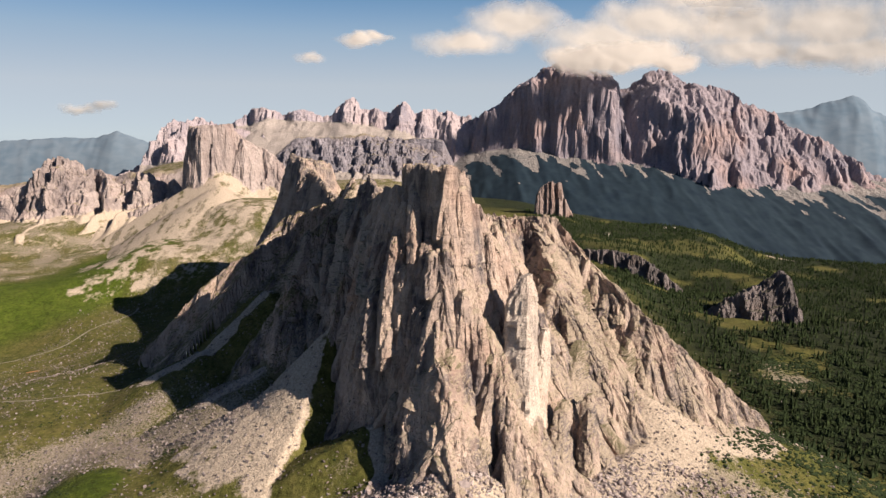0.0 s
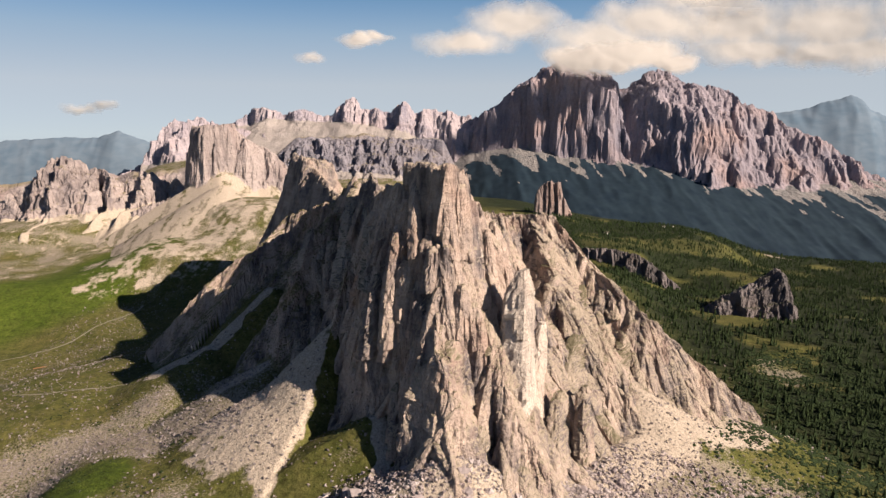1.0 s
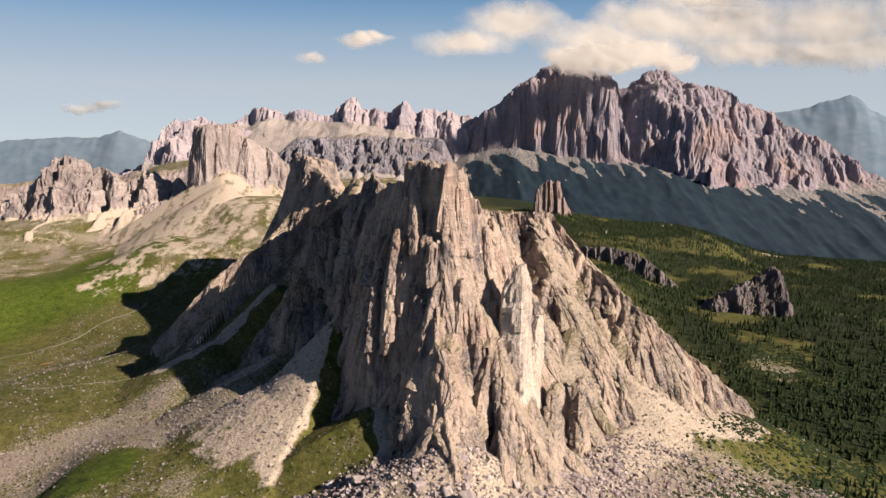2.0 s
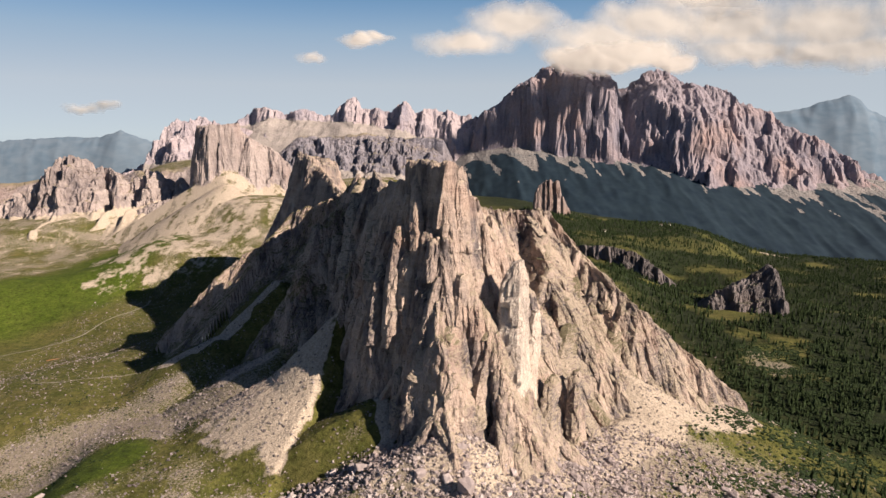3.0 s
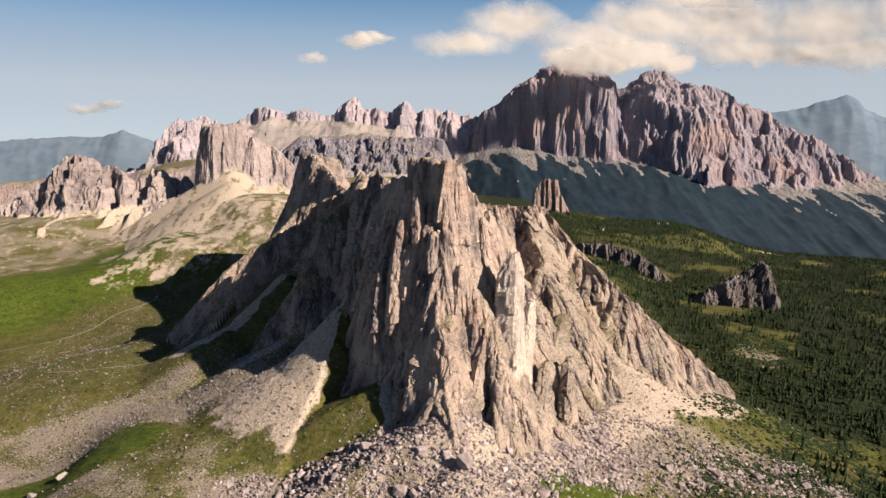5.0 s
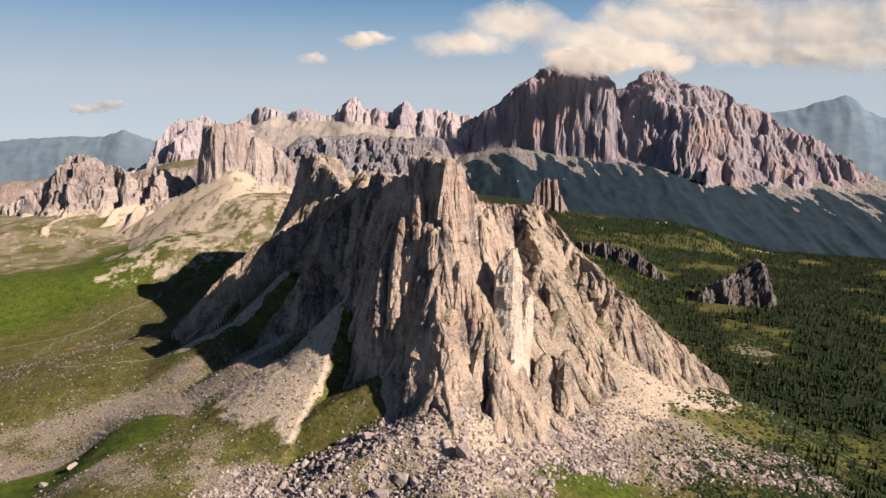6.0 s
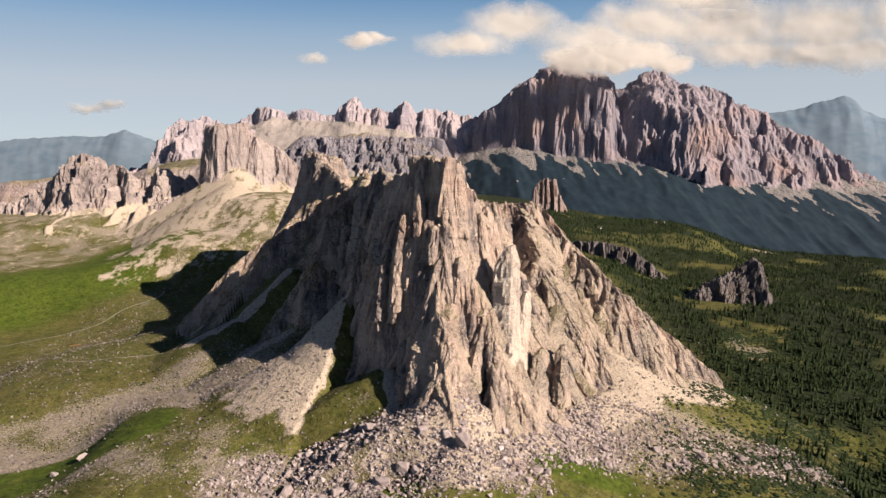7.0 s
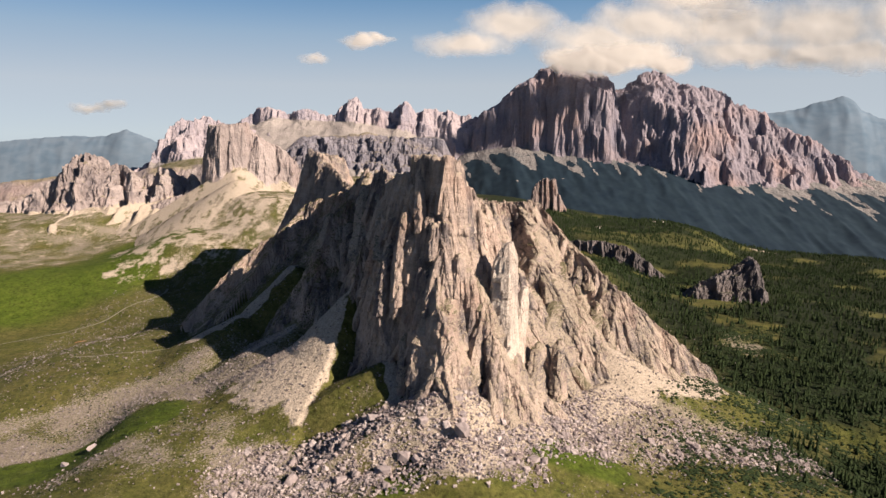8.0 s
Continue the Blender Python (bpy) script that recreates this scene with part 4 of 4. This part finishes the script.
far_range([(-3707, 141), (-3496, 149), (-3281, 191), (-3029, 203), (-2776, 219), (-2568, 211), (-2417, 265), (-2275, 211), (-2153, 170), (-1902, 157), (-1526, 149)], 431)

# ---- clouds ----
CLOUD, cn, cl, cb = shader("cumulus", 1.0)
cb.inputs["Base Color"].default_value = (0.63, 0.605, 0.58, 1)
cb.inputs["Subsurface Weight"].default_value = 0.0
soft = arith(cn, cl, "ADD", mask(cn, "body"), arith(cn, cl, "MULTIPLY", arith(cn, cl, "SUBTRACT", tex(cn, cl, coords(cn, cl), 170, 9, 0.65), 0.5), 0.55))
veil = ramp(cn, cl, soft, (0.06, (0, 0, 0)), (0.70, (1, 1, 1)))
trans, tr_mix, thin = cn.new("ShaderNodeBsdfTranslucent"), cn.new("ShaderNodeMixShader"), cn.new("ShaderNodeMixShader")
trans.inputs["Color"].default_value = (0.63, 0.605, 0.58, 1)
clear = cn.new("ShaderNodeBsdfTransparent")
tr_mix.inputs[0].default_value = 0.45
cl.new(cb.outputs[0], tr_mix.inputs[1])
cl.new(trans.outputs[0], tr_mix.inputs[2])
cl.new(veil, thin.inputs[0])
cl.new(clear.outputs[0], thin.inputs[1])
cl.new(tr_mix.outputs[0], thin.inputs[2])
cl.new(thin.outputs[0], cn["Material Output"].inputs["Surface"])


def cloud(label, y, puffs, step, seed, deep=30.0, strength=1.0, lean=0.45):
    """A billowing cloud sheet with body: puffs (x, z, half-width, half-height) joined, ragged by noise."""
    p = np.array(puffs, float)
    x0, x1 = (p[:, 0] - p[:, 2] * 1.35).min(), (p[:, 0] + p[:, 2] * 1.35).max()
    z0, z1 = (p[:, 1] - p[:, 3] * 1.45).min(), (p[:, 1] + p[:, 3] * 1.45).max()
    xs, zs = np.arange(x0, x1, step), np.arange(z0, z1, step)
    X, Z = [a.ravel() for a in np.meshgrid(xs, zs)]
    wx, wz = X + 90 * fbm(X, Z, 260, 4, seed), Z + 60 * fbm(X, Z, 200, 4, seed + 3)
    dens = np.zeros(X.shape)
    for cx, cz, hx, hz in puffs:
        dens = np.maximum(dens, 1 - np.sqrt(((wx - cx) / hx) ** 2 + ((wz - cz) / hz) ** 2) * 0.85)
    dens = np.clip(dens, 0, 1) * strength
    lump = fbm(X, Z * 1.4, 420, 3, seed + 7, 0.35)
    Y = y + lean * (Z - Z.mean()) - deep * (0.8 * np.sqrt(dens) + lump)
    F = quads(len(xs), len(zs))
    F = F[(dens[F] > 0.02).all(axis=1)]
    return sheet("cloud", np.stack([X, Y, Z], axis=1), F, CLOUD, masks={"body": dens}, label=label, category="cloud")


cloud("cream-coloured cumulus drifting into the blue sky", 4860, [(165, 878, 363, 110), (528, 1032, 396, 165)], 16, 501)
cloud("large creamy cumulus bank above the great massif", 4820, [(872, 785, 229, 76), (1090, 883, 458, 164), (1472, 1014, 458, 207), (1362, 818, 360, 109), (1799, 1210, 545, 174)], 16, 506)
cloud("wide soft beige cloud bank filling the sky", 4850, [(2090, 999, 572, 231), (2750, 999, 616, 275), (2640, 790, 462, 99), (3410, 1054, 572, 286), (3080, 1296, 770, 176), (2200, 823, 550, 121), (2915, 823, 682, 143), (3520, 856, 550, 165)], 16, 511, lean=0.08)
cloud("soft cloud cap clinging to the summit of the great massif", 4170, [(880, 690, 250, 92), (1015, 672, 200, 74), (1180, 722, 300, 100), (1390, 676, 215, 62)], 12, 516, strength=1.4)
cloud("small flat cream cloud in the blue sky", 4500, [(-540, 850, 190, 50), (-430, 870, 110, 45)], 12, 531)
cloud("faint wisp of cloud", 4500, [(-900, 740, 100, 40)], 12, 541, strength=0.6)
cloud("small faint cloud low above the horizon", 4815, [(-2596, 422, 199, 47), (-2440, 432, 125, 47)], 14, 551, strength=0.7, lean=0.05)


# ---- small landforms ----
mountain("rock_tower", "sunlit orange rock tower standing on the plateau edge", 2398, [(330, -60), (341, 20), (348, 40), (366, 64), (393, 74), (415, 66), (430, 70), (440, 25), (466, -30), (480, -60)],
         [(330, -70), (480, -70)], 6.0, 0.6, 2.5, 70, 60, (ROCK_RUST, SCREE), (24, 12), (14, 10), 601, category="rock tower")
# cliff band and knoll carry their shade in the rock colour
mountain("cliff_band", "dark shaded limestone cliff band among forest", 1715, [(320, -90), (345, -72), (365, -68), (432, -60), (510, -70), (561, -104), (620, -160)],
         [(320, -110), (364, -112), (431, -120), (509, -140), (559, -150), (620, -185)], 3.0, 0.5, 2.5, 110, 40, (ROCK_SHADE, MEADOW), (30, 14), (20, 6), 621, (-0.6, 460), category="cliff")
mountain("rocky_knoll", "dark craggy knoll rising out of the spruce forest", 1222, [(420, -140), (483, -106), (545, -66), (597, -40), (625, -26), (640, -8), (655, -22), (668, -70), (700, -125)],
         [(440, -140), (545, -110), (700, -130)], 1.1, 0.5, 2.5, 150, 80, (ROCK_SHADE, MEADOW), (40, 14), (16, 6), 641, category="rocky hill")


def tri_mesh(name, V, F, material, parent=None, masks=None, smooth_shade=False):
    me = bpy.data.meshes.new(name)
    m = len(F)
    me.vertices.add(len(V))
    me.vertices.foreach_set("co", V.astype(np.float32).ravel())
    me.loops.add(m * 3)
    me.loops.foreach_set("vertex_index", F.astype(np.int32).ravel())
    me.polygons.add(m)
    me.polygons.foreach_set("loop_start", np.arange(0, m * 3, 3, dtype=np.int32))
    me.polygons.foreach_set("use_smooth", np.full(m, smooth_shade))
    me.update(calc_edges=True)
    me.materials.append(material)
    ob = new(name, me)
    if parent:
        ob.parent = parent
    return ob


def scatter(shapes, xs, ys, sizes, rs, sink=0.15, squash=(0.7, 1.1), upright=False):
    """One big vertex and triangle array: shapes set down at plan points with random turn and size."""
    zs = height(xs, ys)
    Vs, Fs, at = [], [], 0
    for k in range(len(xs)):
        V, F = shapes[rs.randint(len(shapes))]
        a = rs.rand() * 6.283
        c, s = math.cos(a), math.sin(a)
        q = sizes[k]
        sx, sz = (q, q * rs.uniform(*squash))
        W = np.empty_like(V)
        W[:, 0] = (V[:, 0] * c - V[:, 1] * s) * sx + xs[k]
        W[:, 1] = (V[:, 0] * s + V[:, 1] * c) * sx + ys[k]
        W[:, 2] = (V[:, 2] - sink) * sz + zs[k]
        Vs.append(W)
        Fs.append(F + at)
        at += len(V)
    return np.concatenate(Vs), np.concatenate(Fs)


def from_bm(bm):
    bmesh.ops.triangulate(bm, faces=bm.faces[:])
    bm.verts.index_update()
    V = np.array([v.co[:] for v in bm.verts])
    F = np.array([[v.index for v in f.verts] for f in bm.faces])
    bm.free()
    return V, F


def boulder_shape(seed, points=22):
    """A broken block: the hull of random points in a squashed box, about 1 m across."""
    r = random.Random(seed)
    bm = bmesh.new()
    ax = (r.uniform(0.8, 1.25), r.uniform(0.6, 1.0), r.uniform(0.5, 0.9))
    for _ in range(points):
        p = [r.uniform(-1, 1) for _ in range(3)]
        m = max(abs(c) for c in p) ** 0.6
        bm.verts.new([0.5 * c / m * a for c, a in zip(p, ax)])
    res = bmesh.ops.convex_hull(bm, input=bm.verts[:])
    bmesh.ops.delete(bm, geom=[g for g in res["geom_interior"] if isinstance(g, bmesh.types.BMVert)], context="VERTS")
    V, F = from_bm(bm)
    V[:, 2] -= V[:, 2].min()
    return V, F


BOULDERS = [boulder_shape(900 + k, 24) for k in range(8)]
STONES = [boulder_shape(950 + k, 9) for k in range(6)]
rs = np.random.RandomState(5)


def spread(n, x0, x1, y0, y1, keep, rs):
    """n plan points in a box, kept with probability keep(x, y)."""
    X, Y = np.empty(0), np.empty(0)
    for _ in range(60):
        x, y = rs.uniform(x0, x1, n), rs.uniform(y0, y1, n)
        ok = rs.rand(n) < keep(x, y)
        X, Y = np.concatenate([X, x[ok]]), np.concatenate([Y, y[ok]])
        if len(X) >= n:
            break
    return X[:n], Y[:n]


def at_grid(arr, x, y):
    i = np.clip(np.searchsorted(gx, x), 0, NX - 1)
    j = np.clip(np.searchsorted(gy, y), 0, NY - 1)
    return arr.reshape(NY, NX)[j, i]


def not_rock(x, y):
    return 1.0 - at_grid(is_rock.astype(float), x, y)


def field_density(x, y):
    f = band(x, y, BOULDER_FIELD, 50) + 0.5 * band(x, y, DEBRIS_EAST, 70) + 0.8 * band(x, y, BOULDER_TAIL, 30)
    return np.clip(f * (0.4 + 0.6 * smooth(-0.2, 0.2, fbm(x, y, 22, 3, 701))), 0, 1) * not_rock(x, y)


def loose_density(x, y):
    return np.clip(at_grid(stony, x, y) * 0.8 + 0.12, 0, 1) ** 1.5 * not_rock(x, y) * (1 - 0.9 * at_grid(lush, x, y)) * (1 - 0.8 * at_grid(wood, x, y))


# large single boulders
bx, by = spread(285, -220, 340, 318, 470, field_density, rs)
proto = []
for k, (V, F) in enumerate(BOULDERS):
    proto.append(tri_mesh("boulder", V, F, BOULDER))
    tagged(proto[-1], "pale angular limestone boulder lying on the grassy slope", "boulder", "boulders below the peak")
for k in range(len(bx)):
    q = 2.6 + 6.5 * rs.rand() ** 2.5
    m = pose(bx[k], by[k], float(height(bx[k], by[k])) - 0.2 * q, rs.uniform(-14, 14), rs.uniform(-14, 14), rs.uniform(0, 360))
    ob = proto[k % 8] if k < 8 else copy_thing(proto[k % 8], m)
    ob.matrix_basis = m @ Matrix.Diagonal((q, q, q * rs.uniform(0.7, 1.2), 1))
for x, y, q, tall in [(17, 357, 13, 1.5), (-32, 352, 10, 1.0), (3, 366, 8, 1.0), (-58, 392, 10, 0.9), (-45, 344, 11, 0.9), (-322, 432, 7, 0.9), (-338, 416, 8, 0.6), (-120, 348, 12, 0.8)]:
    m = pose(x, y, float(height(x, y)) - 0.15 * q, 5, -6, 40 * x)
    big = copy_thing(proto[int(abs(x)) % 8], m)
    big.matrix_basis = m @ Matrix.Diagonal((q, q, q * tall, 1))
    tagged(big, "large weathered limestone block at the foot of the peak")

sx, sy = spread(14000, -240, 380, 312, 500, field_density, rs)
V, F = scatter(STONES, sx, sy, 0.9 + 3.6 * rs.rand(len(sx)) ** 2.5, rs)
tagged(tri_mesh("boulder_field", V, F, BOULDER), "dense field of broken pale limestone blocks", "boulder field", kind="stuff")
sx, sy = spread(46000, -660, 420, 330, 1250, loose_density, rs)
V, F = scatter(STONES, sx, sy, 0.5 + 2.6 * rs.rand(len(sx)) ** 4.5, rs)
tagged(tri_mesh("loose_stones", V, F, STONE), "scattered pale stones in the meadow", "stones", kind="stuff")


# ---- spruces ----
def spruce_shape(seed, tiers, sides):
    """A narrow crown of drooping, ragged tiers, 1 m tall, standing from z = 0.08."""
    r = random.Random(seed)
    V, F = [], []
    for t in range(tiers):
        z0, z1 = 0.06 + 0.88 * (t / tiers), min(1.0, 0.06 + 0.88 * (t + 1.9) / tiers)
        rad = 0.20 * (1 - t / tiers) ** 0.85 + 0.02
        top = len(V)
        V.append((r.uniform(-0.01, 0.01), r.uniform(-0.01, 0.01), z1))
        a0 = r.uniform(0, 6)
        for k in range(sides):
            q = rad * (r.uniform(0.55, 0.8) if k % 2 else r.uniform(0.95, 1.25))
            a = a0 + 6.283 * k / sides
            V.append((q * math.cos(a), q * math.sin(a), z0 + r.uniform(-0.03, 0.03) + (0.03 if k % 2 else 0)))
        for k in range(sides):
            F.append((top, top + 1 + k, top + 1 + (k + 1) % sides))
    return np.array(V), np.array(F)


def trunk_shape():
    bm = bmesh.new()
    bmesh.ops.create_cone(bm, cap_ends=True, segments=6, radius1=0.022, radius2=0.006, depth=0.7, matrix=Matrix.Translation((0, 0, 0.35)))
    return from_bm(bm)


NEAR_SPRUCE = [spruce_shape(k, 7, 10) for k in range(5)]
FAR_SPRUCE = [spruce_shape(50 + k, 4, 7) for k in range(5)]


def tree_density(x, y):
    return wooded(x, y) * (0.25 + 0.75 * smooth(-0.25, 0.15, fbm(x, y, 45, 3, 801)))


tx, ty = spread(285, 300, 640, 470, 800, tree_density, rs)
spruces = []
for k, (V, F) in enumerate(NEAR_SPRUCE):
    tree = tagged(new("spruce_tree"), "slender dark green spruce on the grassy slope", "tree", "spruces on the eastern slope")
    tri_mesh("trunk", *trunk_shape(), BARK, tree)
    tri_mesh("crown", V, F, SPRUCE, tree)
    spruces.append(tree)
for k in range(len(tx)):
    q = rs.uniform(6, 13)
    m = pose(tx[k], ty[k], float(height(tx[k], ty[k])) - 0.3, 0, 0, rs.uniform(0, 360))
    ob = spruces[k] if k < 5 else copy_thing(spruces[k % 5], m)
    ob.matrix_basis = m @ Matrix.Diagonal((q, q, q, 1))
fx, fy = spread(28000, 290, 2000, 360, 2500, tree_density, rs)
V, F = scatter(FAR_SPRUCE, fx, fy, rs.uniform(6, 13, len(fx)), rs, 0.03, (0.9, 1.2))
tagged(tri_mesh("spruce_forest", V, F, SPRUCE), "dark green spruce forest covering the slopes and plateau", "forest", kind="stuff")


def shrub_shape(seed):
    r = random.Random(seed)
    bm = bmesh.new()
    bmesh.ops.create_icosphere(bm, subdivisions=1, radius=0.5)
    for v in bm.verts:
        v.co *= r.uniform(0.7, 1.25)
        v.co.z *= 0.55
    return from_bm(bm)


SHRUBS = [shrub_shape(k) for k in range(5)]
hx, hy = spread(24000, 150, 620, 350, 950, lambda x, y: (0.2 + smooth(-0.1, 0.2, fbm(x, y, 40, 3, 811))) * smooth(-30, 60, x - 240 + 0.5 * (520 - y)) * not_rock(x, y), rs)
V, F = scatter(SHRUBS, hx, hy, 1.5 + 3.5 * rs.rand(len(hx)) ** 2, rs, -0.1)
tagged(tri_mesh("dwarf_pine", V, F, SPRUCE), "dark green dwarf pine scrub on the stony slope", "shrub", kind="stuff")
hx, hy = spread(2400, -620, -60, 335, 1000, lambda x, y: smooth(-0.1, 0.3, fbm(x, y, 60, 3, 821)) * not_rock(x, y) * (1 - smooth(0.1, 0.4, at_grid(bare, x, y))), rs)
V, F = scatter(SHRUBS, hx, hy, 0.8 + 2.0 * rs.rand(len(hx)) ** 2, rs, -0.1)
tagged(tri_mesh("low_shrubs", V, F, SPRUCE), "small dark shrubs dotted over the meadow", "shrub", kind="stuff")


# ---- footpaths, earth scar, huts ----
def ribbon(name, pts, width, material, label, category, lift=0.45):
    P = []
    for (x0, y0), (x1, y1) in zip(pts, pts[1:]):
        n = max(2, int(math.hypot(x1 - x0, y1 - y0) / 3))
        for k in range(n):
            P.append((x0 + (x1 - x0) * k / n, y0 + (y1 - y0) * k / n))
    P.append(pts[-1])
    P = np.array(P, float)
    P[:, 0] += 5 * fbm(P[:, 0], P[:, 1], 60, 2, 901)
    T = np.gradient(P, axis=0)
    N = np.stack([-T[:, 1], T[:, 0]], axis=1) / np.linalg.norm(T, axis=1)[:, None]
    w = width * (1 + 0.5 * fbm(P[:, 0], P[:, 1], 9, 2, 905))[:, None]
    rows = [P + N * w * s for s in (-0.5, 0, 0.5)]
    V = np.concatenate([np.column_stack([r, height(r[:, 0], r[:, 1]) + lift]) for r in rows])
    return sheet(name, V, quads(len(P), 3), material, label=label, category=category, kind="structure")


EARTH = plain_material("bare rust-coloured earth", (0.24, 0.12, 0.05), (0.36, 0.20, 0.10), 3.0)
ribbon("footpath", [(-760, 900), (-684, 969), (-615, 1035), (-575, 1110), (-560, 1150), (-566, 1185)], 3.0, PATH_EARTH, "worn pale footpath crossing the meadow", "path")
ribbon("footpath", [(-560, 840), (-500, 870), (-430, 850), (-370, 800)], 2.4, PATH_EARTH, "narrow pale trail leading to the rock ridge", "path")
ribbon("footpath", [(-330, 700), (-370, 672), (-420, 655), (-470, 660)], 2.2, PATH_EARTH, "pale trail climbing towards the rock crest", "path")
ribbon("earth_scar", [(-618, 930), (-610, 934), (-602, 935)], 5.0, EARTH, "small patch of bare orange earth in the grass", "earth patch")
PLASTER = plain_material("white plaster", (0.60, 0.58, 0.54), (0.72, 0.70, 0.66), 2.0)
SHINGLE = plain_material("grey wooden shingles", (0.10, 0.09, 0.08), (0.20, 0.18, 0.16), 1.5)


def hut(x, y, turn, w, d, h):
    """A mountain hut: plastered walls, a gabled roof with eaves, a door and two windows."""
    z = float(height(x, y)) - 0.3
    thing = tagged(new("mountain_hut"), "small white mountain hut with a grey gabled roof", "hut", "huts on the plateau")
    thing.matrix_basis = pose(x, y, z, 0, 0, turn)

    def slab(name, x0, x1, y0, y1, z0, z1, mat, ridge=0.0):
        bm = bmesh.new()
        bmesh.ops.create_cube(bm, size=1, matrix=Matrix.Translation(((x0 + x1) / 2, (y0 + y1) / 2, (z0 + z1) / 2)) @ Matrix.Diagonal((x1 - x0, y1 - y0, z1 - z0, 1)))
        if ridge:
            cut = bmesh.ops.bisect_plane(bm, geom=bm.verts[:] + bm.edges[:] + bm.faces[:], plane_co=(0, 0, 0), plane_no=(0, 1, 0))
            for v in bm.verts:
                v.co.z += ridge * (1 - abs(v.co.y) / max(abs(y0), abs(y1)))
        me = bpy.data.meshes.new(name)
        bm.to_mesh(me)
        bm.free()
        me.materials.append(mat)
        ob = new(name, me)
        ob.parent = thing
    slab("wall", -w / 2, w / 2, -d / 2, d / 2, 0, h, PLASTER, 0.0)
    slab("roof", -w / 2 - 0.7, w / 2 + 0.7, -d / 2 - 0.9, d / 2 + 0.9, h, h + 0.35, SHINGLE, d * 0.35)
    slab("door", -0.6, 0.6, -d / 2 - 0.08, -d / 2 - 0.01, 0, 2.1, BARK)
    for wx in (-w * 0.3, w * 0.3):
        slab("window", wx - 0.6, wx + 0.6, -d / 2 - 0.06, -d / 2 - 0.01, 1.1, 2.3, BARK)


for place in [(545, 2150, 10, 18, 9, 5), (812, 2380, -15, 10, 7, 4), (846, 2388, 20, 9, 7, 4), (1100, 2500, 5, 14, 9, 6)]:
    hut(*place)
